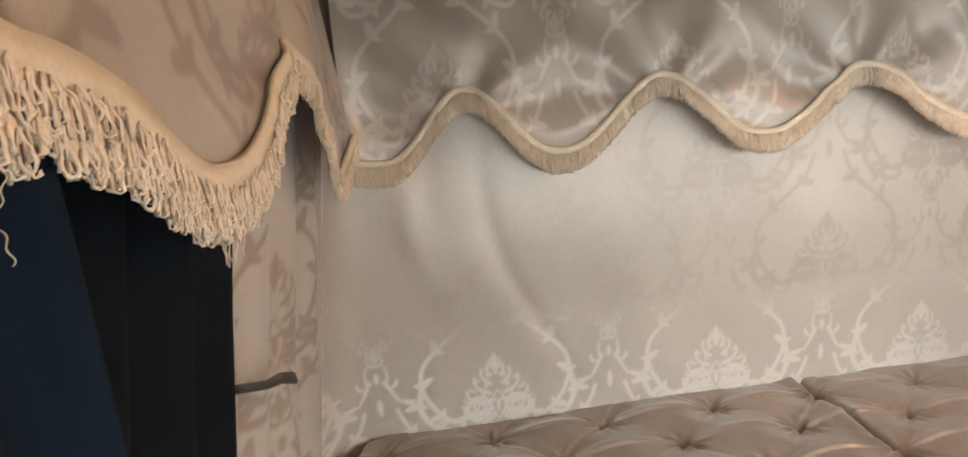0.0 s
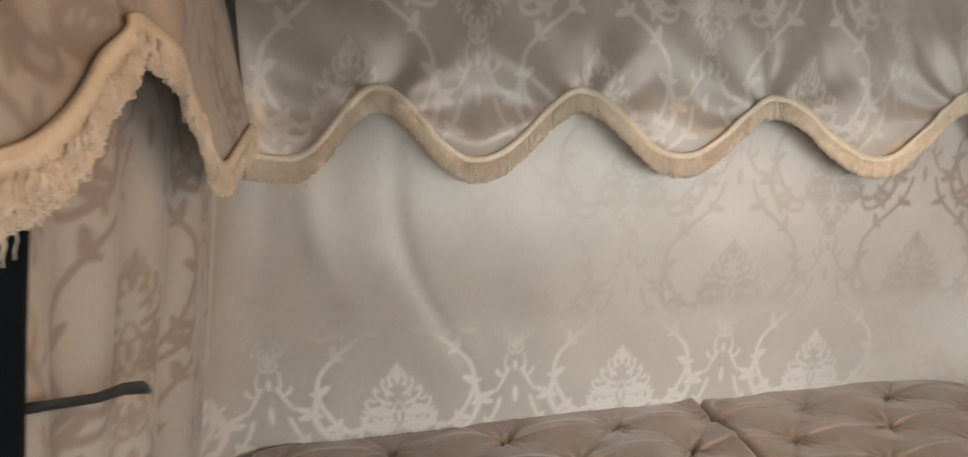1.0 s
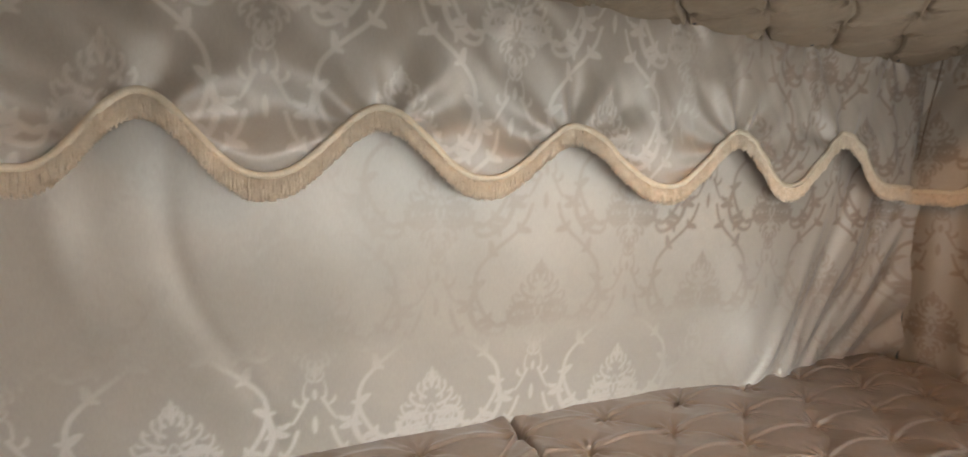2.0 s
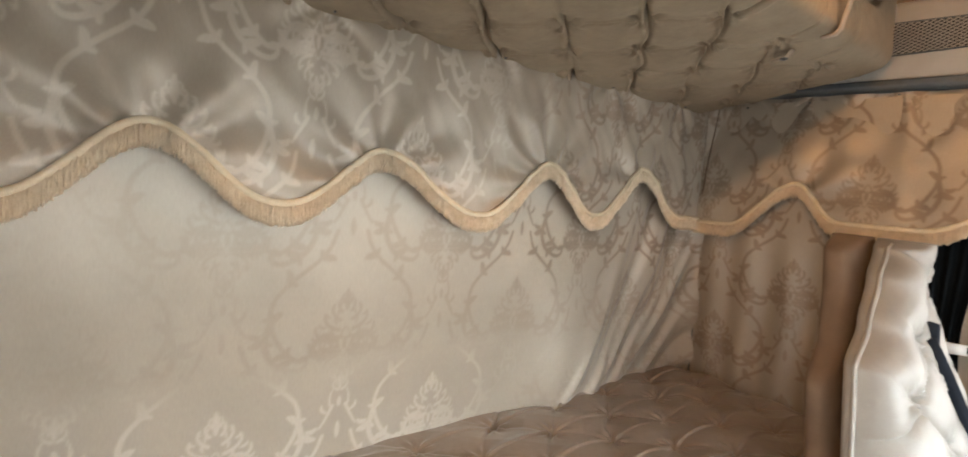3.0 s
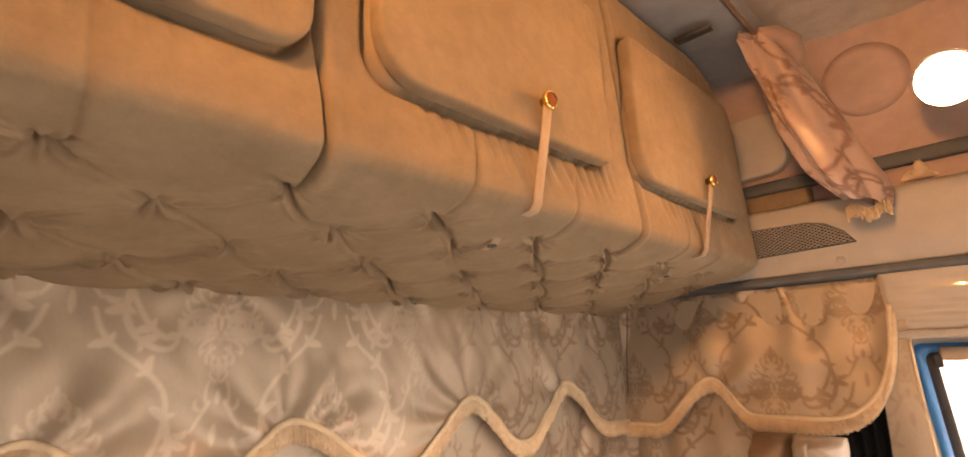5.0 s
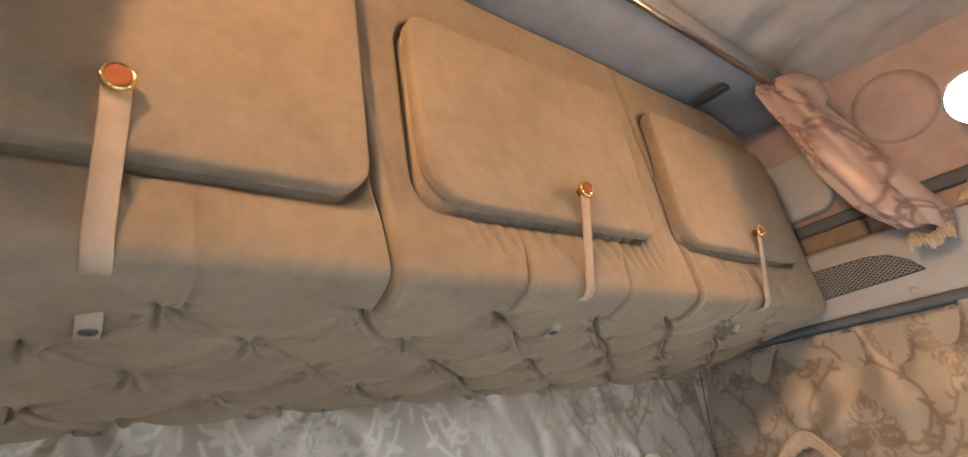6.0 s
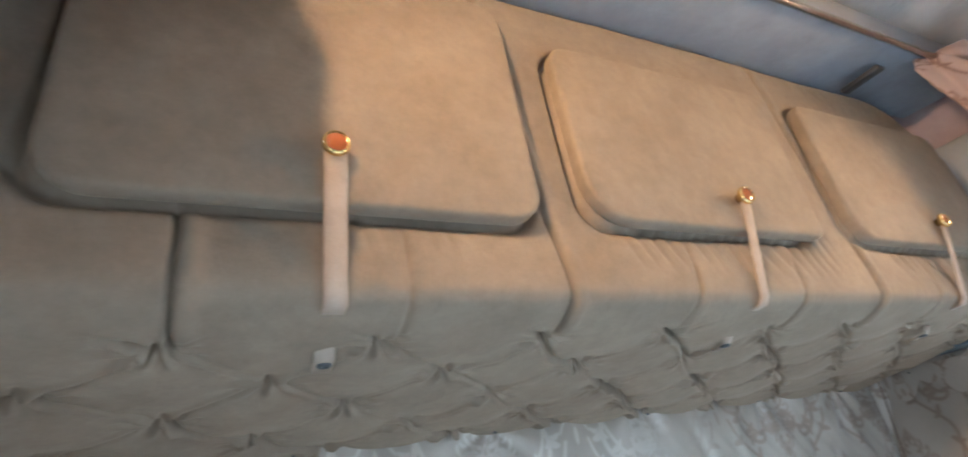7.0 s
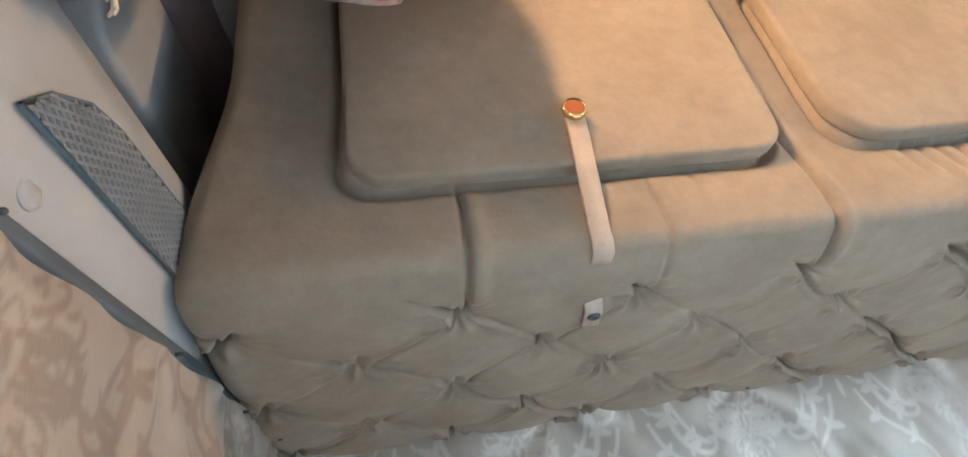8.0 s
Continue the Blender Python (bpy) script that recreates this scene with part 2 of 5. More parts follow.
def ribbon(points, normals, width, thick):
    """A flat band along a path; its width lies across path and normal."""
    bm = bmesh.new()
    P, N = [Vector(p) for p in points], [Vector(v).normalized() for v in normals]
    rings = []
    for k, p in enumerate(P):
        d = (P[min(k + 1, len(P) - 1)] - P[max(k - 1, 0)]).normalized()
        s = d.cross(N[k]).normalized()
        q = N[k]
        rings.append([bm.verts.new(p + s * a * width / 2 + q * b * thick / 2) for a, b in ((-1, -0.6), (-0.9, 1), (0.9, 1), (1, -0.6))])
    for a, b in zip(rings, rings[1:]):
        for i in range(4):
            bm.faces.new((a[i], a[(i + 1) % 4], b[(i + 1) % 4], b[i]))
    bm.faces.new(rings[0][::-1])
    bm.faces.new(rings[-1])
    bmesh.ops.recalc_face_normals(bm, faces=list(bm.faces))
    return bm


def lathe(profile, n=24, m=Matrix()):
    """Turns (radius, height) pairs round z, then moves by m."""
    bm = bmesh.new()
    rings = []
    for r, h in profile:
        if r < 1e-5:
            rings.append([bm.verts.new(m @ Vector((0, 0, h)))])
        else:
            rings.append([bm.verts.new(m @ Vector((r * math.cos(2 * math.pi * i / n), r * math.sin(2 * math.pi * i / n), h))) for i in range(n)])
    for a, b in zip(rings, rings[1:]):
        for i in range(n):
            j = (i + 1) % n
            f = [a[i % len(a)], a[j % len(a)], b[j % len(b)], b[i % len(b)]]
            f = list(dict.fromkeys(f))
            if len(f) > 2:
                bm.faces.new(f)
    bmesh.ops.recalc_face_normals(bm, faces=list(bm.faces))
    return bm


def smoothstep(a, b, x):
    t = np.clip((x - a) / (b - a), 0, 1)
    return t * t * (3 - 2 * t)


def wobble(x, y, seed=0):
    """Smooth, uneven values of about -1 to 1."""
    r = np.random.RandomState(seed)
    out = 0
    for k in range(7):
        a, f, p = r.uniform(0, 6.28), 2 ** (k * 0.45), r.uniform(0, 6.28)
        out = out + np.sin(f * (x * np.cos(a) + y * np.sin(a)) + p) / (1 + 0.4 * k)
    return out / 2.6


# ---- the cab's shell ----
X_MID = 1.6375


def x_left(z):
    return 0.495 + 0.13 * (np.minimum(z, 1.15) - 0.6)


def x_right(z):
    return 2.80 - 0.10 * (np.minimum(z, 1.15) - 0.6)


def y_back(z):
    return 1.135 - 0.045 * (z - 0.6) / 0.9


# Floor is out of view; its pale colour bounces daylight up under the locker.
tagged(part("floor", block(0.3, 2.96, -1.2, 1.3, -0.06, 0.0), M_FLOOR, smooth=False), "unseen cab floor kept pale to bounce light upward", "floor", kind="structure")
tagged(part("wall_back", block(0.3, 2.96, 1.22, 1.3, 0.0, 2.3), M_PANEL, smooth=False), "light grey rear cab wall behind the curtains", "wall", kind="structure")


def side_wall(name, sign):
    """A cab side with its window opening, mirrored about the middle."""
    wall = thing(name, "slate cab side wall with a door window opening", "wall", kind="structure")
    x0, x1 = (2.83, 2.90) if sign > 0 else (2 * X_MID - 2.90, 2 * X_MID - 2.83)
    for y0, y1, z0, z1 in ((0.325, 1.22, 0.0, 2.25), (-1.12, -0.62, 0.0, 2.25), (-0.62, 0.325, 0.0, 0.66), (-0.62, 0.325, 1.36, 2.25)):
        part("wall_panel", block(x0, x1, y0, y1, z0, z1), M_TRIM, wall, smooth=False)
    return wall


side_wall("wall_right", 1)
side_wall("wall_left", -1)

front = thing("wall_front", "slate windscreen surround and dashboard bulkhead", "wall", kind="structure")
for x0, x1, z0, z1 in ((0.3, 2.96, 0.0, 0.70), (0.3, 2.96, 1.17, 2.25), (0.3, 0.62, 0.70, 1.17), (2.64, 2.96, 0.70, 1.17)):
    part("wall_panel", block(x0, x1, -1.12, -1.05, z0, z1), M_TRIM, front, smooth=False)

ROOF_Z = 2.24

# ---- woven figure of the curtains ----
TILE_W, TILE_H, CELL = 0.456, 0.42, 0.0015


def weave_tile():
    """A half-drop damask repeat: upright palmettes inside thorned ogees, hanging palmettes and drops between them."""
    nx, nz = int(round(TILE_W / CELL)), int(round(TILE_H / CELL))
    field = np.zeros((nx, nz))

    def dab(x, z, r):
        k = int(r / CELL) + 2
        ci, cj = int(round(x / CELL)), int(round(z / CELL))
        ii, jj = np.meshgrid(np.arange(ci - k, ci + k + 1), np.arange(cj - k, cj + k + 1), indexing="ij")
        d = np.hypot(ii * CELL - x, jj * CELL - z)
        v = np.clip((r - d) / (1.3 * CELL) + 0.5, 0, 1)
        a, b = ii % nx, jj % nz
        field[a, b] = np.maximum(field[a, b], v)

    def both(cx, x, z, r):
        dab(cx + x, z, r)
        dab(cx - x, z, r)

    def swell(shape, t):
        return {"leaf": math.sin(math.pi * min(1, t * 0.94 + 0.06)) ** 0.7, "stem": 1 - 0.45 * t, "drop": (1 - t) ** 0.5 * min(1, t * 6 + 0.3)}[shape]

    def stroke(cx, cz, f, x, z, heading, length, bend0, bend1, width, shape="leaf"):
        """A stroke on both sides of the axis at cx; its heading turns at a rate from bend0 to bend1 degrees; f = -1 turns it upside down."""
        n = max(8, int(length / 0.0012))
        h = radians(heading)
        for k in range(n + 1):
            t = k / n
            both(cx, x, cz + f * z, width * swell(shape, t) * 0.5)
            h += radians(bend0 + (bend1 - bend0) * t) / n
            x += math.cos(h) * length / n
            z += math.sin(h) * length / n

    def vine(cx, cz, points, w0, w1, thorns=(), size=0.026):
        """A smooth stem through points, with pairs of hooked leaves at the given shares of its length."""
        P = [Vector((*p, 0)) for p in points]
        P = [2 * P[0] - P[1]] + P + [2 * P[-1] - P[-2]]
        line = []
        for k in range(1, len(P) - 2):
            a, b, c, d = P[k - 1:k + 3]
            for q in range(16):
                t = q / 16
                line.append(0.5 * (2 * b + (c - a) * t + (2 * a - 5 * b + 4 * c - d) * t * t + (3 * b - a - 3 * c + d) * t ** 3))
        for k, p in enumerate(line):
            both(cx, p.x, cz + p.y, (w0 + (w1 - w0) * k / len(line)) / 2)
        for share, side in thorns:
            k = int(share * (len(line) - 2))
            way = line[k + 1] - line[k]
            h = math.degrees(math.atan2(way.y, way.x))
            stroke(cx, cz, 1, line[k].x, line[k].y, h + side * 38, size, side * 10, side * 95, size * 0.46)
            stroke(cx, cz, 1, line[k].x, line[k].y, h - side * 30, size * 0.62, -side * 20, -side * 120, size * 0.30)

    def palmette(cx, cz, k, f):
        """A pointed cluster of curled petals over a small arch, with volutes at its foot."""
        def leaf(x, z, heading, length, b0, b1, width, shape="leaf"):
            stroke(cx, cz, f, k * x, k * z, heading, k * length, b0, b1, k * width, shape)
        leaf(0.019, 0.000, 100, 0.054, 0, 55, 0.0056, "stem")
        leaf(0.000, 0.010, 90, 0.022, 0, 0, 0.009)
        for z, heading, length, width in ((0.004, -14, 0.062, 0.0088), (0.024, 2, 0.060, 0.0092), (0.046, 18, 0.050, 0.0088), (0.066, 34, 0.040, 0.0080), (0.084, 50, 0.028, 0.0070)):
            x = 0.020 * (1 - z / 0.14) + 0.002
            leaf(x, z, heading, length, 10, 190, width, "stem")
            leaf(x + 0.50 * length, z + 0.006, heading - 20, length * 0.40, 20, 200, width * 0.7)
            leaf(x + 0.004, z + 0.010, heading + 50, length * 0.40, 0, 120, width * 0.6)
        leaf(0.0, 0.086, 90, 0.046, 0, 0, 0.0130)
        leaf(0.004, 0.100, 40, 0.022, 40, 150, 0.0060, "stem")
        leaf(0.008, 0.002, -12, 0.084, 25, 470, 0.0075, "stem")
        leaf(0.026, -0.006, -10, 0.052, 20, 130, 0.0110)

    def motif(cx, cz):
        palmette(cx, cz, 1.0, 1)
        vine(cx, cz, ((0.064, 0.020), (0.066, 0.002), (0.090, -0.008), (0.122, 0.018), (0.145, 0.065), (0.141, 0.112), (0.108, 0.150), (0.066, 0.184), (0.043, 0.212), (0.030, 0.246)),
             0.0105, 0.0080, ((0.30, -1), (0.47, 1), (0.66, -1), (0.82, 1)), 0.031)
        # the fleur that closes the ogee, its drop and small curls
        stroke(cx, cz, 1, 0.000, 0.236, 90, 0.036, 0, 0, 0.0110)
        stroke(cx, cz, 1, 0.014, 0.306, -62, 0.052, -15, 40, 0.0085, "stem")
        stroke(cx, cz, 1, 0.044, 0.264, -50, 0.026, 40, 190, 0.0110)
        stroke(cx, cz, 1, 0.024, 0.292, 20, 0.026, 30, 190, 0.0075)
        stroke(cx, cz, 1, 0.019, 0.308, 80, 0.034, 15, 75, 0.0055, "stem")
        stroke(cx, cz, 1, 0.000, 0.304, 90, 0.022, 0, 0, 0.0100)
        stroke(cx, cz, 1, 0.004, 0.340, 25, 0.024, 20, 190, 0.0060, "stem")
        # the hanging palmette and the hooks that reach in to it
        palmette(cx, cz + 0.452, 0.84, -1)
        vine(cx, cz, ((0.147, 0.490), (0.155, 0.452), (0.140, 0.416), (0.110, 0.396), (0.086, 0.393), (0.074, 0.405), (0.080, 0.418), (0.090, 0.413)), 0.0135, 0.0060, ((0.34, -1), (0.10, 1)), 0.034)

    motif(0.0, 0.0)
    motif(TILE_W / 2, TILE_H / 2)
    return (field * 2 + np.roll(field, 1, 0) + np.roll(field, -1, 0) + np.roll(field, 1, 1) + np.roll(field, -1, 1)) / 6


WEAVE = weave_tile()


def weave_at(u, v):
    nx, nz = WEAVE.shape
    a, b = (u / CELL) % nx, (v / CELL) % nz
    i, j = a.astype(int) % nx, b.astype(int) % nz
    fa, fb = a - np.floor(a), b - np.floor(b)
    i2, j2 = (i + 1) % nx, (j + 1) % nz
    return (WEAVE[i, j] * (1 - fa) + WEAVE[i2, j] * fa) * (1 - fb) + (WEAVE[i, j2] * (1 - fa) + WEAVE[i2, j2] * fa) * fb


def woven(mesh, u, v, sheen_tone=1.0):
    """Lays the figure on a cloth, turned pale (+) or deep (-) to paint in the satin's sheen."""
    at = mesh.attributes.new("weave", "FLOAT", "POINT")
    at.data.foreach_set("value", (weave_at(u, v) * sheen_tone).astype(np.float32).ravel())
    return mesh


def between(points):
    """A smooth curve through (position, value) pairs, level at each."""
    px = np.array([p[0] for p in points])
    pv = np.array([p[1] for p in points])

    def value(x):
        x = np.clip(x, px[0], px[-1])
        k = np.clip(np.searchsorted(px, x, side="right") - 1, 0, len(px) - 2)
        t = (x - px[k]) / (px[k + 1] - px[k])
        up = pv[k + 1] > pv[k]
        s = t * t * (3 - 2 * t)
        s = np.where(up, s ** 1.2, 1 - (1 - s) ** 1.2)
        return pv[k] + (pv[k + 1] - pv[k]) * s
    return value


PEAKS = (0.806, 1.158, 1.547, 2.00, 2.376)
EDGE_BACK = between([(0.55, 1.13), (0.66, 1.110), (0.806, 1.225), (0.969, 1.106), (1.158, 1.225), (1.357, 1.109), (1.547, 1.217), (1.796, 1.10),
                     (2.00, 1.230), (2.188, 1.107), (2.376, 1.246), (2.60, 1.112), (2.80, 1.105)])
RIGHT_SCALLOP = between([(0.530, 1.142), (0.662, 1.142), (0.787, 1.241), (0.984, 1.102), (1.10, 1.10)])


def EDGE_RIGHT(y):
    """Lower edge of the right-hand valance: one scallop, then a rounded corner up to the top."""
    t = np.clip((0.53 - y) / 0.206, 0, 1)
    return RIGHT_SCALLOP(y) + 0.345 * (1 - (1 - t ** 2.7) ** (1 / 2.7))


EDGE_LEFT = between([(0.17, 1.48), (0.205, 1.30), (0.25, 1.19), (0.31, 1.162), (0.447, 1.122), (0.667, 1.229), (0.868, 1.105), (1.02, 1.155), (1.10, 1.12)])


def back_lower(X, Z):
    """How far the lower rear curtain stands off its wall."""
    d = 0.0028 * wobble(X * 9, Z * 5, 3)
    q = X - 0.775 - 0.16 * smoothstep(1.1, 0.6, Z) ** 1.6
    d += 0.0008 * np.exp(-(q / 0.030) ** 2) - 0.0024 * np.exp(-((q - 0.055) / 0.020) ** 2)
    d += 0.004 * np.exp(-((q + 0.09) / 0.03) ** 2) * smoothstep(0.75, 1.0, Z)
    drop = np.clip(1.20 - Z, 0, 1)
    p = X + 0.75 * drop ** 2.0 - 2.42
    m = smoothstep(-0.12, 0.10, p)
    d += m * (0.0085 * np.cos(p * 2 * np.pi / 0.150 + 2.2 * wobble(X * 5, Z * 4, 5)) + 0.0016 * np.cos(p * 2 * np.pi / 0.057 + 2 * wobble(X * 7, Z * 5, 6)))
    d += 0.05 * smoothstep(0.95, 0.6, Z) * smoothstep(1.9, 2.15, X) * smoothstep(2.5, 2.2, X)
    return d * smoothstep(1.24, 1.10, Z) - 0.012 * smoothstep(0.80, 1.25, Z)


def corner_pull(t, r):
    """The inward bend near a corner, t metres from it."""
    t = np.clip(t / r, 0, 1)
    return r * (1 - np.sqrt(np.clip(1 - (1 - t) ** 2, 0, 1)))


def curtain(name, mesh, label):
    return tagged(part(name, mesh, M_DAMASK), label, "curtain")


def make_back_curtain():
    s, z = np.linspace(-0.0015, 0.996, 720), np.linspace(0.545, 1.475, 290)

    def fn(S, Z):
        X = x_left(Z) + (x_right(Z) - x_left(Z)) * S
        w = x_right(Z) - x_left(Z)
        Y = y_back(Z) - back_lower(X, Z) - corner_pull(S * w, 0.07) - corner_pull((1 - S) * w, 0.09)
        return X, Y, Z
    S, Z = np.meshgrid(s, z, indexing="ij")
    X = x_left(Z) + (x_right(Z) - x_left(Z)) * S
    mesh = sheet(fn, s, z, (X, Z))
    warp = 0.006 * wobble(X * 4, Z * 5, 8)
    # Painted sheen: figure pale near the bed, deep higher up and to the right.
    sheen_tone = 0.58 - 0.78 * smoothstep(0.70, 0.82, Z) * (0.85 + 0.35 * wobble(X * 3, Z * 4, 9)) - (0.18 + 0.36 * smoothstep(0.86, 1.0, Z) + 0.55 * smoothstep(0.8, 0.65, Z) + 0.25 * smoothstep(2.1, 2.4, X)) * smoothstep(1.60, 2.10, X)
    return curtain("rear_curtain", woven(mesh, X - 0.826 + warp + TILE_W, Z - 0.598 + 0.5 * warp + TILE_H, sheen_tone), "beige satin damask curtain with scrolls hanging behind the bed")


def make_side_curtain(name, wall_x, sign, y0, y1, seed, label):
    y, z = np.linspace(y0, y1, int((y1 - y0) / 0.003)), np.linspace(0.545, 1.475, 310)

    def fn(Y, Z):
        d = 0.007 * wobble(Y * 12, Z * 4, seed) + 0.010 * np.cos(Y * 2 * np.pi / 0.115 + 1.5 * wobble(Y * 2, Z * 3, seed + 1)) * (0.35 + 0.65 * smoothstep(1.3, 0.8, Z))
        return wall_x(Z) - sign * (0.006 + d * 0.8 * smoothstep(1.3, 1.0, Z) * (1.7 if sign < 0 else 1.0)) * (1 - (sign < 0) * smoothstep(0.93, 1.04, Y)), Y + 0 * Z, Z
    Y, Z = np.meshgrid(y, z, indexing="ij")
    mesh = sheet(fn, y, z, (Y, Z))
    # Figure painted deep for cloth turned from the light, weaker at the front edge.
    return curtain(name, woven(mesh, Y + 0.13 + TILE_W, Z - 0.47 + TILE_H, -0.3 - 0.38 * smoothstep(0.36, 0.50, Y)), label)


def gathers(A, Z, edge, peaks, top, seed, pins):
    """Swags between the gathered peaks of a valance: how far the cloth stands off."""
    ze = edge(A)
    v = np.clip((Z - ze) / (top - ze), 0, 1)
    d = (0.0085 * wobble(A * 10, Z * 7, seed) + 0.0038 * wobble(A * 24 + Z * 9, Z * 12, seed + 2)) * np.sin(np.pi * np.clip(v * 0.9 + 0.1, 0, 1)) + 0.012 * (1 - v) ** 2 - 0.012 * v
    for k, p in enumerate(peaks):
        zp = float(edge(np.array([p]))[0])
        dx, dz = A - p, Z - (zp - 0.06)
        r, th = np.hypot(dx, dz), np.arctan2(dx, dz)
        fan = np.cos(th * (7 + (k * 5) % 4) + k + 0.8 * wobble(A * 9, Z * 9, seed + 3)) * np.exp(-((r - 0.10) / 0.10) ** 2)
        d += 0.0075 * fan * smoothstep(0.0, 0.05, Z - ze + 0.02)
        d -= 0.012 * np.exp(-(dx / 0.03) ** 2) * np.exp(-((Z - zp) / 0.08) ** 2)
    for k, p in enumerate(pins):
        dx, dz = A - p, top + 0.012 - Z
        r, th = np.hypot(dx, dz), np.arctan2(dx, dz)
        pull = np.cos(th * (6 + k % 3) + 2.1 * k + 0.7 * wobble(A * 8, Z * 8, seed + 9)) * np.exp(-((r - 0.07) / 0.075) ** 2)
        d += 0.0036 * pull * smoothstep(0.005, 0.04, r)
    d += 0.0050 * np.cos(A * 2 * np.pi / 0.123 + seed + 1.8 * wobble(A * 4, Z * 3, seed + 5)) * (0.30 + 0.70 * v ** 2)
    return d


def fringe_mesh(along, step, length, seed, wide, lumps, n=6, twist=9.0):
    """Hanging threads from points (place, side vector, out vector); one joined mesh."""
    r = np.random.RandomState(seed)
    verts, faces = [], []
    for p, s, o in along:
        p = p + s * r.uniform(-0.4, 0.4) * step + o * r.uniform(-0.0025, 0.003)
        ln = length * r.uniform(0.86, 1.08)
        w = wide * r.uniform(0.75, 1.25)
        bend, lean = r.uniform(-1, 1) * lumps, r.uniform(-1, 1) * 0.4 * lumps
        base = len(verts)
        phase = r.uniform(0, 6.28)
        for k in range(n + 1):
            t = k / n
            c = p + Vector((0, 0, -ln * t)) + s * (bend * math.sin(t * twist + phase) + lean * t) + o * (0.004 * math.sin(t * 2.4) + 0.7 * lumps * math.sin(t * twist * 1.1 + phase + 1.2))
            ww = w * (1.0 if k < n else 0.7)
            verts += [c - s * ww / 2, c + o * ww * 0.8, c + s * ww / 2]
        for k in range(n):
            a = base + 3 * k
            for i in range(3):
                j = (i + 1) % 3
                faces.append((a + i, a + j, a + 3 + j, a + 3 + i))
        a = base + 3 * n
        faces.append((a, a + 1, a + 2))
    mesh = bpy.data.meshes.new("fringe")
    mesh.from_pydata([tuple(v) for v in verts], [], faces)
    mesh.update()
    return mesh


def loop_fringe(along, length, seed):
    """Bouclé yarn hanging in closed loops, several layers deep; one joined mesh."""
    r = np.random.RandomState(seed)
    verts, faces = [], []
    for p, s, o in along:
        down = r.uniform(0.0, 0.66)
        p = p + s * r.uniform(-0.002, 0.002) + o * (r.uniform(-0.003, 0.004) + 0.004 * (1 - down)) - Vector((0, 0, length * down))
        ln = length * r.uniform(0.30, 0.44)
        w, thick = r.uniform(0.0014, 0.0028), r.uniform(0.0006, 0.0009)
        lean, curl, phase = r.uniform(-0.0022, 0.0022), r.uniform(0.0002, 0.0005), r.uniform(0, 6.28)
        turn = r.uniform(-1.2, 1.2)
        side = s * math.cos(turn) + o * math.sin(turn)
        n = 10
        base = len(verts)
        pts = []
        for k in range(n + 1):
            q = 2 * math.pi * k / n
            drop = (0.5 - 0.5 * math.cos(q)) ** 0.8
            c = p + Vector((0, 0, -ln * drop)) + side * (w * math.sin(q) * (0.35 + 0.65 * drop)) + s * lean * drop
            c += s * (curl * math.sin(7 * q + phase)) + o * (curl * math.cos(6 * q + phase))
            pts.append(c)
        for k, c in enumerate(pts):
            d = (pts[min(k + 1, n)] - pts[max(k - 1, 0)]).normalized()
            e1 = d.cross(o).normalized()
            e2 = e1.cross(d)
            ww = thick * (1 + 0.3 * math.sin(9 * k + phase))
            for i in range(3):
                verts.append(c + ww * (math.cos(i * math.pi / 1.5) * e1 + math.sin(i * math.pi / 1.5) * e2))
        for k in range(n):
            a = base + 3 * k
            for i in range(3):
                j = (i + 1) % 3
                faces.append((a + i, a + j, a + 3 + j, a + 3 + i))
    mesh = bpy.data.meshes.new("fringe")
    mesh.from_pydata([tuple(v) for v in verts], [], faces)
    mesh.update()
    return mesh


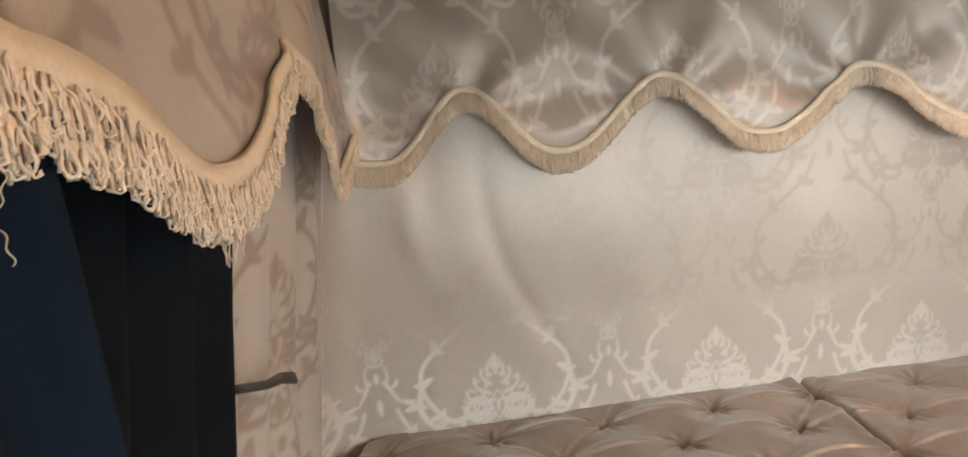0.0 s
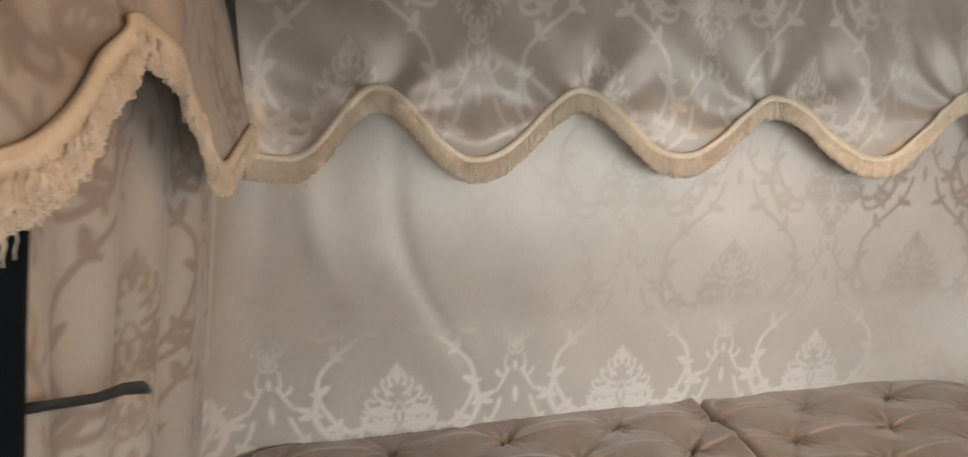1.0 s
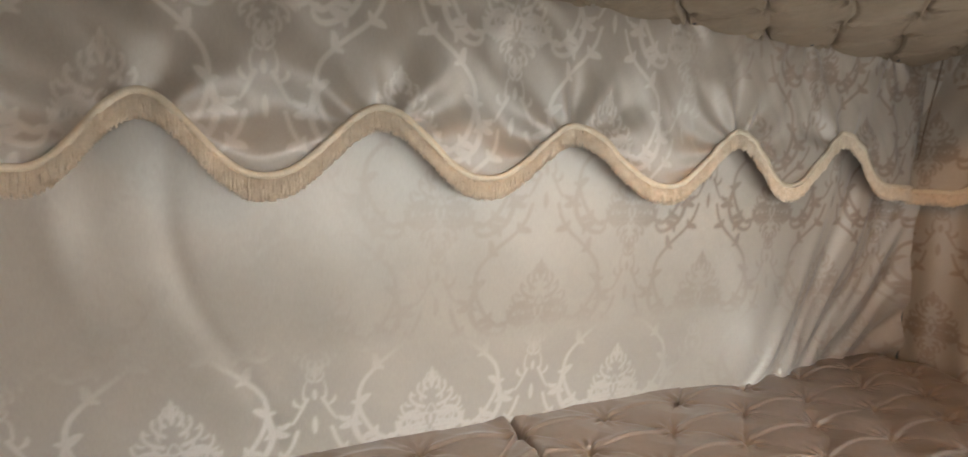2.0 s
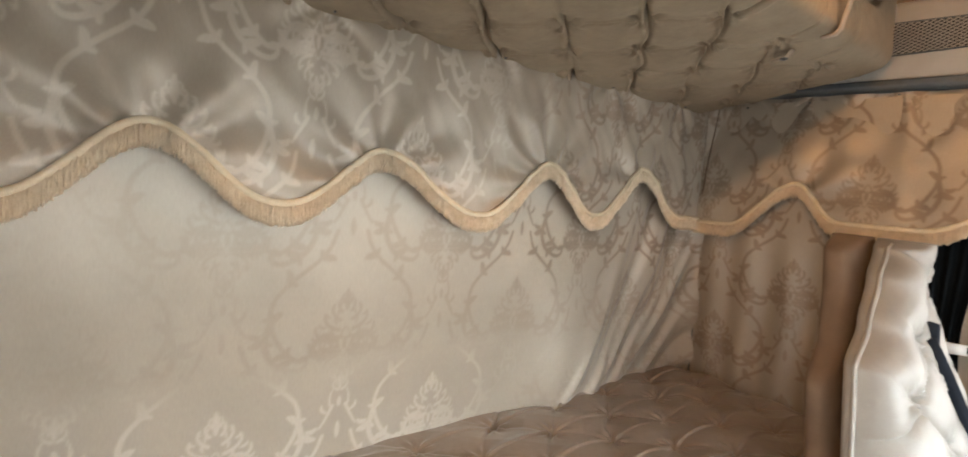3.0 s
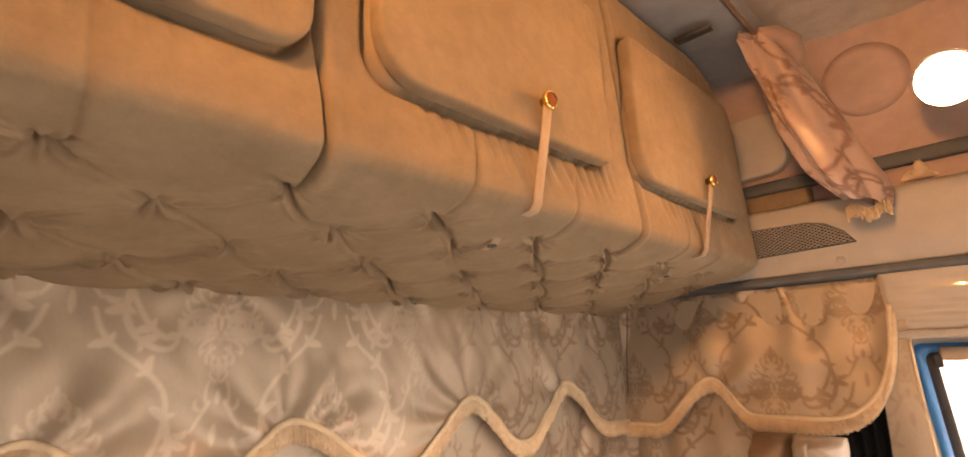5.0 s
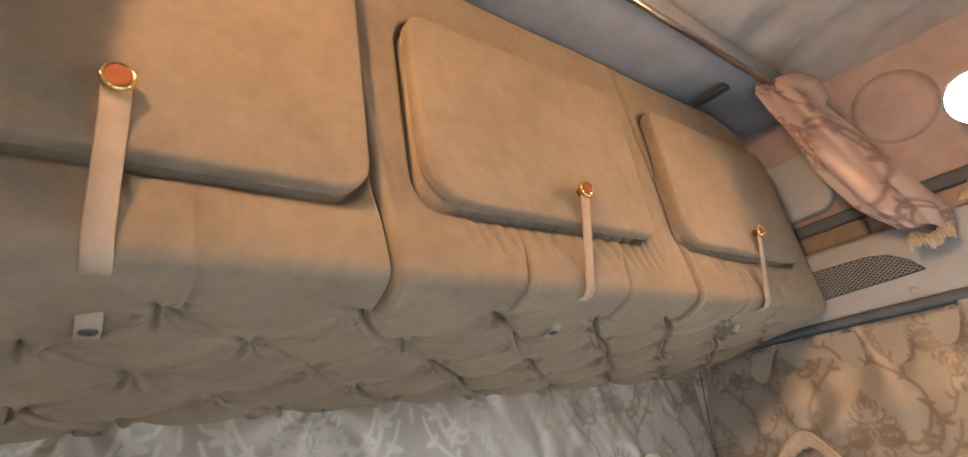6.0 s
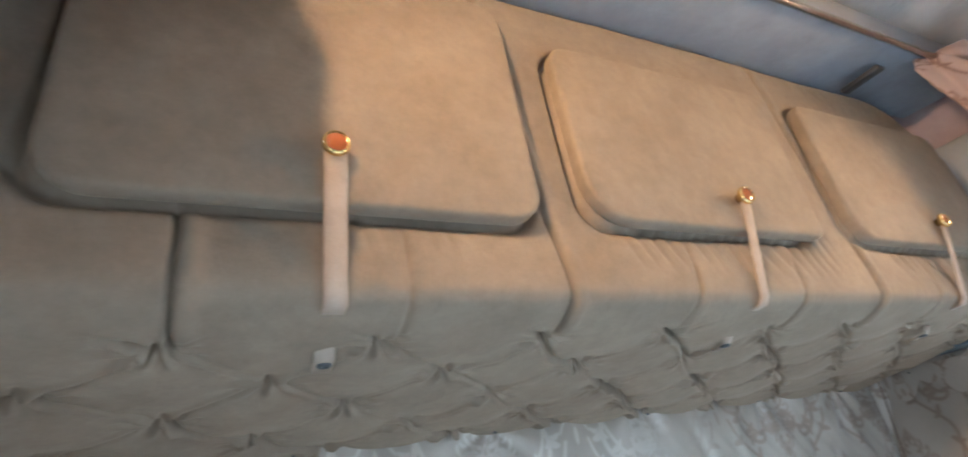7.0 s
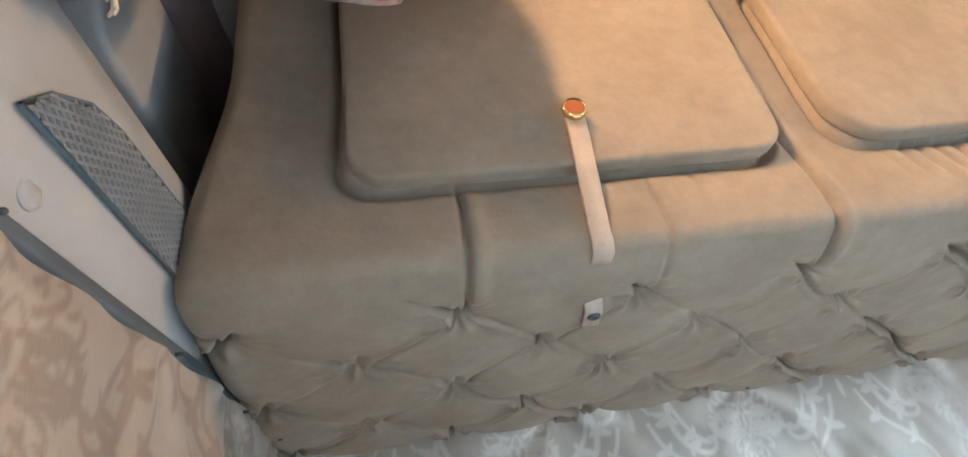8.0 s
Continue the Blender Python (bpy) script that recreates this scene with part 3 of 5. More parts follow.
def make_valance(name, place, edge, a0, a1, top, peaks, seed, out, shift, label, sheen_tone, pins, wide=0.0023, lumps=0.0012, length=0.037, step=0.0009, braid=0.012, looped=False):
    """A scalloped valance; place(A, Z, d) gives a point d metres off the lower curtain."""
    a, v = np.linspace(a0, a1, int((a1 - a0) / 0.003)), np.linspace(0, 1, 124)

    def fn(A, V):
        ze = edge(A)
        Z = ze + (top - ze) * V
        return place(A, Z, gathers(A, Z, edge, peaks, top, seed, pins))
    A, V = np.meshgrid(a, v, indexing="ij")
    Z = edge(A) + (top - edge(A)) * V
    mesh = woven(sheet(fn, a, v, (A, Z)), (A + shift[0]) * 1.06 + 0.008 * wobble(A * 6, Z * 8, seed + 7) + 4 * TILE_W, Z + shift[1] + 0.006 * wobble(A * 5, Z * 7, seed + 8) + TILE_H, sheen_tone(A))
    ob = thing(name, label, "valance")
    part("cloth", mesh, M_DAMASK, ob)

    fine = np.linspace(a0, a1, int((a1 - a0) / 0.0006))
    ze = edge(fine)
    X, Y, Zz = place(fine, ze, gathers(fine, ze, edge, peaks, top, seed, pins) + 0.004)
    pts = np.stack([X, Y, Zz], -1)
    run = np.r_[0, np.cumsum(np.linalg.norm(np.diff(pts, axis=0), axis=1))]
    tape_s = np.arange(0, run[-1], 0.008)
    tape = [Vector([np.interp(q, run, pts[:, k]) for k in range(3)]) for q in tape_s]
    o = Vector(out)
    part("braid", ribbon([p + o * 0.002 + Vector((0, 0, -0.003)) for p in tape], [o] * len(tape), braid, 0.005), M_TAPE, ob, "cream braid tape")
    along = []
    for q in np.arange(0, run[-1], step):
        p = Vector([np.interp(q, run, pts[:, k]) for k in range(3)])
        nxt = Vector([np.interp(min(q + 0.004, run[-1]), run, pts[:, k]) for k in range(3)])
        s = nxt - p
        s.z = 0
        if s.length < 0.001:
            s = Vector((o.y, -o.x, 0)) * 0.01
        along.append((p + Vector((0, 0, -0.006)), s.normalized(), o))
    if looped:
        part("fringe", loop_fringe(along, length, seed), M_FRINGE, ob, "shaggy fringe of looped gold yarn")
    else:
        part("fringe", fringe_mesh(along, step, length, seed, wide, lumps), M_FRINGE, ob, "gold thread fringe")
    part("fringe_lining", ribbon([p + Vector((0, 0, -0.010 - length * 0.36)) for p in tape], [o] * len(tape), 0.02, 0.002), M_FRINGE, ob)
    return ob


PINS_BACK = tuple(0.70 + 0.37 * k + 0.02 * math.sin(5 * k) for k in range(6))
PINS_SIDE = (0.341, 0.579, 0.786, 0.96)
make_back_curtain()
_side = make_side_curtain("side_curtain", x_right, 1, 0.300, 1.09, 11, "beige satin damask curtain hanging on the cab side beside the bed")
part("hem", tube([(float(x_right(z)) - 0.008, 0.299 + 0.002 * math.sin(11 * z), z) for z in np.linspace(0.55, 1.33, 40)], 0.0035, 8), M_TAPE, _side, "pale edge hem")
make_side_curtain("side_curtain", x_left, -1, 0.16, 1.09, 21, "beige satin damask curtain hanging on the cab side beside the bed")
# The lambda paints the figure's sheen: pale on the left, deep on the right.
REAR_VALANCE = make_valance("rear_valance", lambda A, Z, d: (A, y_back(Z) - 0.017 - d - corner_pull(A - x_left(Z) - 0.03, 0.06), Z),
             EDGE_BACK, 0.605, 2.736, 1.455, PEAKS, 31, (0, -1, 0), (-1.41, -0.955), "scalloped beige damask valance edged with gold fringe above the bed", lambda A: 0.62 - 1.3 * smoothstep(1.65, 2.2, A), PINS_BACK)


def side_off(Z):
    return 0.042 - 0.018 * smoothstep(1.25, 1.46, Z)


# Side valances: figure painted evenly deep, as satin that catches no sheen.
RIGHT_VALANCE = make_valance("side_valance", lambda A, Z, d: (x_right(Z) - side_off(Z) + 0.010 - d, A, Z), EDGE_RIGHT, 0.325, 1.082, 1.488, (0.787,), 41, (-1, 0, 0), (-0.40, -0.985),
             "scalloped beige damask valance edged with gold fringe on the cab side", lambda A: -0.62, PINS_SIDE)
LEFT_VALANCE = make_valance("side_valance", lambda A, Z, d: (x_left(Z) + side_off(Z) + d * 0.8, A, Z), EDGE_LEFT, 0.175, 1.03, 1.488, (0.667,), 51, (1, 0, 0), (-0.40, -0.985),
             "scalloped beige damask valance with a shaggy looped gold fringe", lambda A: -0.6, PINS_SIDE, 0.0013, 0.0012, 0.031, 0.00026, 0.017, True)

part("corner_seam", tube([(float(x_right(z)) - side_off(z) + 0.006, float(y_back(z)) - 0.034, z) for z in np.linspace(1.135, 1.465, 24)], 0.0022, 8), M_SHELL, RIGHT_VALANCE, "dark bound seam in the corner")


def tack(x, y, z, out, parent):
    """A dark round-headed tack that holds a valance."""
    m = Matrix.Translation((x, y, z)) @ Vector(out).to_track_quat("Z", "Y").to_matrix().to_4x4()
    part("tack", lathe([(0.0, 0.003), (0.0013, 0.0026), (0.0022, 0.0015), (0.0022, -0.004), (0.0, -0.004)], 12, m), M_STEEL, parent, "dark round tack head")


for _y, _z in zip(PINS_SIDE, (1.482, 1.476, 1.466, 1.460)):
    tack(float(x_right(_z)) - 0.034, _y, _z, (-1, 0, 0), RIGHT_VALANCE)
    tack(float(x_left(_z)) + 0.036, _y, _z, (1, 0, 0), LEFT_VALANCE)
for _x in PINS_BACK:
    tack(_x, float(y_back(1.44)) - 0.024, 1.443, (0, -1, 0), REAR_VALANCE)

# ---- overhead cabinet ----
CAB_X0, CAB_X1 = 0.608, 2.69


def buttoned(a, b, seed, ridge=0.10, soft=0.20, puff=1.0, sharp=0.014, line_depth=1.0):
    """Depth below the cover, 0 to about 1: a dimple at each button, uneven creases that run from button to button, and small star pleats."""
    u, v = a + b, a - b
    ru, rv = np.round(u), np.round(v)
    du, dv = u - ru, v - rv
    near = np.hypot(du, dv)
    spin = np.arctan2(du, dv)

    def chance(i, j, k):
        q = np.sin(i * 12.9898 + j * 78.233 + (k + seed) * 37.719) * 43758.5453
        return q - np.floor(q)
    deep = puff * 0.32 * np.exp(-(near / 0.42) ** 2) + 0.36 * np.exp(-(near / 0.07) ** 2)
    for d, along, line, k in ((du, v, ru, 1), (dv, u, rv, 2)):
        cell = np.floor(along)
        f = along - cell
        h = chance(line, cell, k)
        bow = (chance(line, cell, k + 5) - 0.5) * 0.22 * np.sin(np.pi * f)
        ends = np.minimum(f, 1 - f)
        reach = 0.25 + 0.75 * np.exp(-(ends / 0.22) ** 2)
        e = d - bow
        crease = np.where(e < 0, np.exp(-(e / sharp) ** 2), np.exp(-(e / (3.2 * sharp)) ** 2)) - 0.34 * np.exp(-((e + 0.045) / 0.030) ** 2)
        deep = deep + line_depth * (0.15 + 0.75 * h ** 1.5) * reach * crease
        deep = deep + ridge * np.exp(-(d / soft) ** 2)
    star = np.cos((7 + np.floor(chance(ru, rv, 9) * 4)) * spin + 6 * chance(ru, rv, 3)) * np.exp(-((near - 0.15) / 0.11) ** 2)
    return deep + 0.09 * star


def cabinet_profile(v):
    """Front face from the top down, round the lower edge and back under: place and outward normal."""
    y = np.array([0.67, 0.625, 0.612, 0.607, 0.604, 0.601, 0.599, 0.596, 0.595, 0.597, 0.607, 0.627, 0.66, 0.70, 0.80, 0.90, 1.085])
    z = np.array([2.135, 2.128, 2.105, 2.00, 1.80, 1.68, 1.63, 1.590, 1.570, 1.556, 1.543, 1.533, 1.520, 1.508, 1.490, 1.468, 1.438])
    s = np.r_[0, np.cumsum(np.hypot(np.diff(y), np.diff(z)))]
    q = v * s[-1]
    return np.interp(q, s, y), np.interp(q, s, z), s[-1]


DOORS = ((0.757, 1.303, 1.645, 2.045, (0.05, 0.045, 0.05, 0.05), 1.03), (1.388, 1.903, 1.656, 1.988, (0.075, 0.02, 0.03, 0.035), 1.696), (2.015, 2.565, 1.660, 1.990, (0.065, 0.04, 0.05, 0.03), 2.319))


def make_cabinet():
    cab = thing("overhead_cabinet", "long overhead locker upholstered in tan suede with a buttoned underside", "cabinet")
    u, v = np.linspace(CAB_X0, CAB_X1, 880), np.r_[np.linspace(0, 0.54, 115, endpoint=False), np.linspace(0.54, 1, 215)]
    y1, z1, total = cabinet_profile(v)
    for _ in range(6):
        y1[1:-1], z1[1:-1] = (y1[:-2] + 2 * y1[1:-1] + y1[2:]) / 4, (z1[:-2] + 2 * z1[1:-1] + z1[2:]) / 4
    dy, dz = np.gradient(y1), np.gradient(z1)
    ln = np.hypot(dy, dz)
    ny, nz = dz / ln, -dy / ln

    def fn(U, V):
        Y, Z, NY, NZ = (q[None, :] + 0 * U for q in (y1, z1, ny, nz))
        under = smoothstep(0.635, 0.70, Y) * (Z < 1.55)
        aw = 0.004 * wobble(U * 9, Y * 14, 63)
        a, b = (U - 0.868 + aw) / 0.2335, (Y - 0.688 + aw) / 0.190
        d = -0.054 * buttoned(a, b, 4, 0.04, 0.2, 0.45, 0.012, 1.0) * under
        for x0, z_top, depth in ((0.873, 1.66, 0.013), (1.338, 2.12, 0.016), (2.035, 2.12, 0.016), (1.115, 1.65, 0.004), (1.57, 1.65, 0.006), (1.80, 1.63, 0.004), (2.25, 1.63, 0.004), (2.43, 1.64, 0.005)):
            lean = -0.13 * (Z - 1.55) if z_top > 2 else 0.008 * np.sin(9 * Z + 7 * x0)
            g = np.exp(-((U - x0 - lean - 0.004 * wobble(Z * 14, Z * 9, 66)) / 0.0034) ** 2)
            d = d - depth * g * smoothstep(z_top, z_top - 0.03, Z) * np.where(Z > 1.55, 1.0, 1 - smoothstep(0.68, 0.71, Y))
            d = d + 0.28 * depth * np.exp(-((U - x0 - lean - 0.014) / 0.010) ** 2) * smoothstep(z_top, z_top - 0.03, Z) * np.where(Z > 1.55, 1.0, 1 - smoothstep(0.66, 0.70, Y))
        low = smoothstep(1.70, 1.66, Z) * (Z > 1.52)
        pleat = low * smoothstep(1.575, 1.635, Z) * np.clip(smoothstep(1.42, 1.50, U) * smoothstep(1.97, 1.90, U) + smoothstep(2.10, 2.18, U) * smoothstep(2.62, 2.52, U) + 0.6 * smoothstep(1.02, 1.06, U) * smoothstep(1.22, 1.16, U) + 0.4 * smoothstep(0.5, 0.9, wobble(U * 11, Z * 3, 64)), 0, 1) * (0.55 + 0.45 * wobble(U * 23, Z * 2, 67))
        lean = (Z - 1.6) * 0.35
        d = d - 0.008 * pleat * np.abs(np.cos((U + lean) * np.pi / 0.027 + 4.5 * wobble(U * 7, Z * 2, 61))) ** 5
        d = d + 0.003 * wobble(U * 7, Z * 9 + Y * 9, 62)
        for xa, xb, za, zb, *_ in DOORS:
            qx, qz = np.abs(U - (xa + xb) / 2) - (xb - xa) / 2 + 0.045, np.abs(Z - (za + zb) / 2) - (zb - za) / 2 + 0.045
            rim = np.hypot(np.clip(qx, 0, None), np.clip(qz, 0, None)) + np.minimum(np.maximum(qx, qz), 0) - 0.045
            d = d - 0.020 * np.exp(-((rim - 0.001) / 0.0065) ** 2) * (Z > 1.56)
        ends = np.minimum(U - CAB_X0, CAB_X1 - U)
        back = corner_pull(ends, 0.03)
        topdrop = 0.16 * smoothstep(2.36, 2.70, U) ** 2 * smoothstep(1.7, 2.1, Z)
        bulge = 0.036 * smoothstep(CAB_X0 + 0.28, CAB_X0, U) * smoothstep(1.88, 1.60, Z)
        return U - bulge, Y + NY * d + back * smoothstep(1.525, 1.55, Z), Z + NZ * d - topdrop + back * 0.5 * smoothstep(1.55, 1.525, Z)
    part("upholstery", sheet(fn, u, v), M_SUEDE, cab)
    for x0, x1 in ((CAB_X0 + 0.002, CAB_X0 + 0.02), (CAB_X1 - 0.02, CAB_X1 - 0.002)):
        t = 0.0 if x0 < 1 else 0.15
        part("end_panel", prism([(0.615, 1.54), (1.075, 1.46), (1.075, 2.11 - t), (0.635, 2.11 - t)], "x", x0, x1, 0.004), M_SUEDE, cab)
    part("carcass", block(CAB_X0 + 0.03, CAB_X1 - 0.14, 0.66, 1.06, 1.58, 2.10), M_TRIM, cab, smooth=False)

    for x0, x1, z0, z1, radii, xk in DOORS:
        bm = prism(rounded(x0, x1, z0, z1, radii, 8), "y", 0.574, 0.602, 0.007, 3)
        for vert in bm.verts:
            vert.co.y += 0.02 * (vert.co.z - 1.66)
            if vert.co.y < 0.592:
                e = min(vert.co.x - x0, x1 - vert.co.x, vert.co.z - z0, z1 - vert.co.z)
                vert.co.y -= 0.003 * min(1, max(0, e) / 0.05)
        door = part("door", bm, M_SUEDE, cab, "padded suede flap door")
        prof = [(0.0, 0.0088), (0.0122, 0.0088), (0.0130, 0.0104), (0.0146, 0.0098), (0.0160, 0.0065), (0.0158, 0.003), (0.0140, 0.000), (0.010, -0.002), (0.008, -0.010), (0.0, -0.010)]
        knob = part("knob", lathe(prof, 28, pose(xk, 0.561, 1.712, 90, 0, 0)), M_GOLD, door, "polished brass knob")
        # Amber disc paints in the warm cab reflected by the polished knob.
        part("face", lathe([(0.0, 0.0103), (0.006, 0.0102), (0.0105, 0.0097), (0.0124, 0.0090), (0.0124, 0.0080), (0.0, 0.0080)], 24, pose(xk, 0.561, 1.712, 90, 0, 0)), M_AMBER, knob, "knob face coloured amber for the warm cab's reflection")
        path = [(xk, 0.560, 1.708), (xk + 0.001, 0.5655, 1.682), (xk + 0.001, 0.5705, 1.658), (xk + 0.001, 0.577, 1.628), (xk + 0.001, 0.584, 1.595), (xk + 0.001, 0.5905, 1.565),
                (xk + 0.002, 0.594, 1.549), (xk + 0.003, 0.604, 1.538), (xk + 0.004, 0.630, 1.536)]
        nrm = [(0, -1, -0.2)] * 6 + [(0, -1, -0.6), (0, -0.7, -1), (0, -0.2, -1)]
        strap = part("strap", ribbon(path, nrm, 0.026 if xk < 1.2 else 0.020, 0.003), M_STRAP, door, "beige webbing strap")
        part("tab", ribbon([(xk + 0.006, 0.684, 1.518), (xk + 0.007, 0.696, 1.5045), (xk + 0.008, 0.726, 1.4985)], [(0, 0, -1)] * 3, 0.024 if xk < 1.2 else 0.019, 0.003), M_STRAP, strap, "strap end with its eyelet")
        part("eyelet", lathe([(0.003, 0.0), (0.003, 0.003), (0.007, 0.004), (0.009, 0.002), (0.009, 0.0)], 16, pose(xk + 0.008, 0.704, 1.5025, 180, 0, 0)), M_STEEL, strap, "dark steel eyelet")
    return cab


make_cabinet()

# ---- bed ----


def make_bed():
    bed = thing("bed", "low sleeper bed with a buttoned brown velvet cover", "bed")
    x0, x1, y0, y1 = 0.505, 2.80, 0.42, 1.18
    u, v = np.linspace(0, 1, 560), np.linspace(0, 1, 320)

    def fn(U, V):
        X, Y = x0 + (x1 - x0) * U, y0 + (y1 - y0) * V
        aw = 0.006 * wobble(X * 8, Y * 9, 72)
        a, b = (X - 1.893 + aw) / 0.2175, (Y - 1.08 + aw) / 0.194
        edge = np.minimum(np.minimum(X - x0, x1 - X) / 0.06, np.minimum(y1 - Y, Y - y0) / 0.045)
        edge = np.clip(edge, 0, 1)
        Z = 0.588 - 0.032 * buttoned(a, b, 11, 0.05, 0.2, 0.85, 0.016, 0.4) + 0.006 * wobble(X * 5, Y * 7, 71)
        row = np.round(2 * b)
        f = a - 0.5 * (row % 2)
        f = f - np.floor(f)
        e = (b - row / 2 - 0.05 * np.sin(np.pi * f)) * 0.194
        Z = Z + 0.0070 * np.sin(np.pi * f) ** 0.6 * np.where(e < 0, np.exp(-(e / 0.0024) ** 2), np.exp(-(e / 0.014) ** 2)) * (0.6 + 0.4 * wobble(X * 13, Y * 11, 74))
        Z = Z - 0.09 * (1 - np.sqrt(np.clip(1 - (1 - edge) ** 2, 0, 1)))
        seam = X - 1.463 + 0.03 * (1.15 - Y)
        Z = Z - 0.022 * np.exp(-(seam / 0.007) ** 2) + 0.006 * np.exp(-((seam + 0.02) / 0.015) ** 2)
        corner = smoothstep(0.16, 0.0, X - x0) * smoothstep(0.16, 0.0, y1 - Y)
        return X + 0.03 * corner, Y - 0.03 * corner, Z
    part("mattress", sheet(fn, u, v), M_VELVET, bed)
    part("base", block(0.52, 2.79, 0.44, 1.15, 0.0, 0.50, 0.01), M_TRIM, bed)
    part("mattress_side", block(0.51, 2.795, 0.425, 1.16, 0.495, 0.535, 0.01), M_VELVET, bed)
    return bed


make_bed()

# ---- cab sides above and beside the bed ----


def mirror_x(x):
    return 2 * X_MID - x


def make_side_beam(sign):
    """The pale beam along one side over the curtain, with its grille."""
    def X(x):
        return x if sign > 0 else mirror_x(x)
    beam = thing("side_beam", "light grey plastic side beam with an air grille over the curtain", "trim", kind="structure")
    out = [(2.712, 1.515), (2.703, 1.57), (2.700, 1.66), (2.708, 1.70), (2.735, 1.712), (2.84, 1.712), (2.84, 1.515)]
    part("panel", prism([(X(a), b) for a, b in out], "y", -1.0, 1.10, 0.004), M_PANEL, beam)
    part("seal", prism([(X(a), b) for a, b in ((2.712, 1.491), (2.702, 1.498), (2.706, 1.514), (2.84, 1.514), (2.84, 1.491))], "y", -1.0, 1.08, 0.003), M_TRIM, beam, "slate grey sealing strip")
    outline = [(0.64, 1.570), (0.362, 1.580), (0.385, 1.610), (0.426, 1.638), (0.47, 1.648), (0.64, 1.652)]
    xf = 2.699
    bm = bmesh.new()
    vs = [bm.verts.new((X(xf), y, z)) for y, z in outline]
    bm.faces.new(vs)
    grille = part("grille", bm, M_MESHBLACK, beam, "dark air grille")

    rim = [(X(xf - 0.001), y, z) for y, z in outline] + [(X(xf - 0.001), *outline[0])]
    part("rim", tube(rim, 0.0022, 8), M_TRIM, grille, "dark plastic grille rim")

    def top(y):
        return float(np.interp(y, [0.362, 0.385, 0.426, 0.47, 0.64], [1.580, 1.610, 1.638, 1.648, 1.652]))
    rods = bmesh.new()
    for slope in (0.55, -0.55):
        for c in np.arange(0.20, 0.82, 0.0150):
            inside = [(y, 1.58 + (y - c) * slope) for y in np.linspace(0.366, 0.64, 70)]
            inside = [q for q in inside if 1.580 - (q[0] - 0.362) * 0.036 < q[1] < top(q[0])]
            if len(inside) < 2:
                continue
            (ya, za), (yb, zb) = inside[0], inside[-1]
            d = Vector((0, yb - ya, zb - za)).normalized()
            n = Vector((0, -d.z, d.y)) * 0.00115
            xa, xb = X(xf - 0.0005), X(xf - 0.0030)
            q = [Vector((x, y, z)) + s * n for x in (xa, xb) for (y, z) in ((ya, za), (yb, zb)) for s in (-1, 1)]
            w = [rods.verts.new(p) for p in q]
            for f in ((0, 1, 3, 2), (4, 6, 7, 5), (0, 4, 5, 1), (2, 3, 7, 6), (0, 2, 6, 4), (1, 5, 7, 3)):
                rods.faces.new([w[i] for i in f])
    bmesh.ops.recalc_face_normals(rods, faces=list(rods.faces))
    part("lattice", rods, M_LATTICE, grille, "grey plastic lattice", smooth=False)
    part("screw_cap", lathe([(0.0, 0.0005), (0.0095, 0.0008), (0.0102, -0.0006), (0.0116, -0.0006), (0.0122, 0.0010), (0.0132, -0.003), (0.0, -0.003)], 24, Matrix.Translation((X(2.7075), 0.405, 1.540)) @ Vector((-sign, 0, 0)).to_track_quat("Z", "Y").to_matrix().to_4x4()), M_PANEL, beam, "round plastic screw cap")
    return beam


make_side_beam(1)
make_side_beam(-1)

def film(name, low, high, stretch, scale, relief=0.6):
    """Clear wrinkled plastic wrapped over a cream lining."""
    n = Nodes(name)
    n.link(n.ramp(n.noise(9, 4), [(0.3, low), (0.7, high)]), n.bsdf.inputs["Base Color"])
    n.bsdf.inputs["Roughness"].default_value = 0.35
    n.bsdf.inputs["Coat Weight"].default_value = 1.0
    n.bsdf.inputs["Coat Roughness"].default_value = 0.07
    b = n.add("Bump", Strength=relief, Distance=0.012)
    n.link(n.noise(scale, 3, 0.5, stretch), b.inputs["Height"])
    n.link(b.outputs[0], n.bsdf.inputs["Coat Normal"])
    n.link(b.outputs[0], n.bsdf.inputs["Normal"])
    return n.mat


M_FILM = film("header_film", (0.40, 0.35, 0.29), (0.44, 0.39, 0.33), (1.0, 0.10, 2.0), 11)
M_ROOFFILM = film("roof_film", (0.52, 0.47, 0.42), (0.64, 0.58, 0.52), (1.0, 1.0, 1.0), 11, 1.0)


def make_film_panel(sign):
    def X(x):
        return x if sign > 0 else mirror_x(x)
    ys, zs = np.linspace(-0.75, 0.335, 90), np.linspace(1.352, 1.491, 50)
    ob = part("header_panel", sheet(lambda Y, Z: (X(2.745 - 0.22 * (Z - 1.352) + 0.003 * wobble(Y * 14, Z * 60, 81)), Y, Z), ys, zs), M_FILM)
    thicken(ob, 0.004)
    tagged(ob, "cream door header panel still wrapped in clear plastic film", "trim", kind="structure")
    rail = part("header_rail", block(min(X(2.735), X(2.79)), max(X(2.735), X(2.79)), -0.75, 0.335, 1.330, 1.350, 0.004), M_PANEL)
    tagged(rail, "pale plastic rail over the door window", "trim", kind="structure")


make_film_panel(1)
make_film_panel(-1)


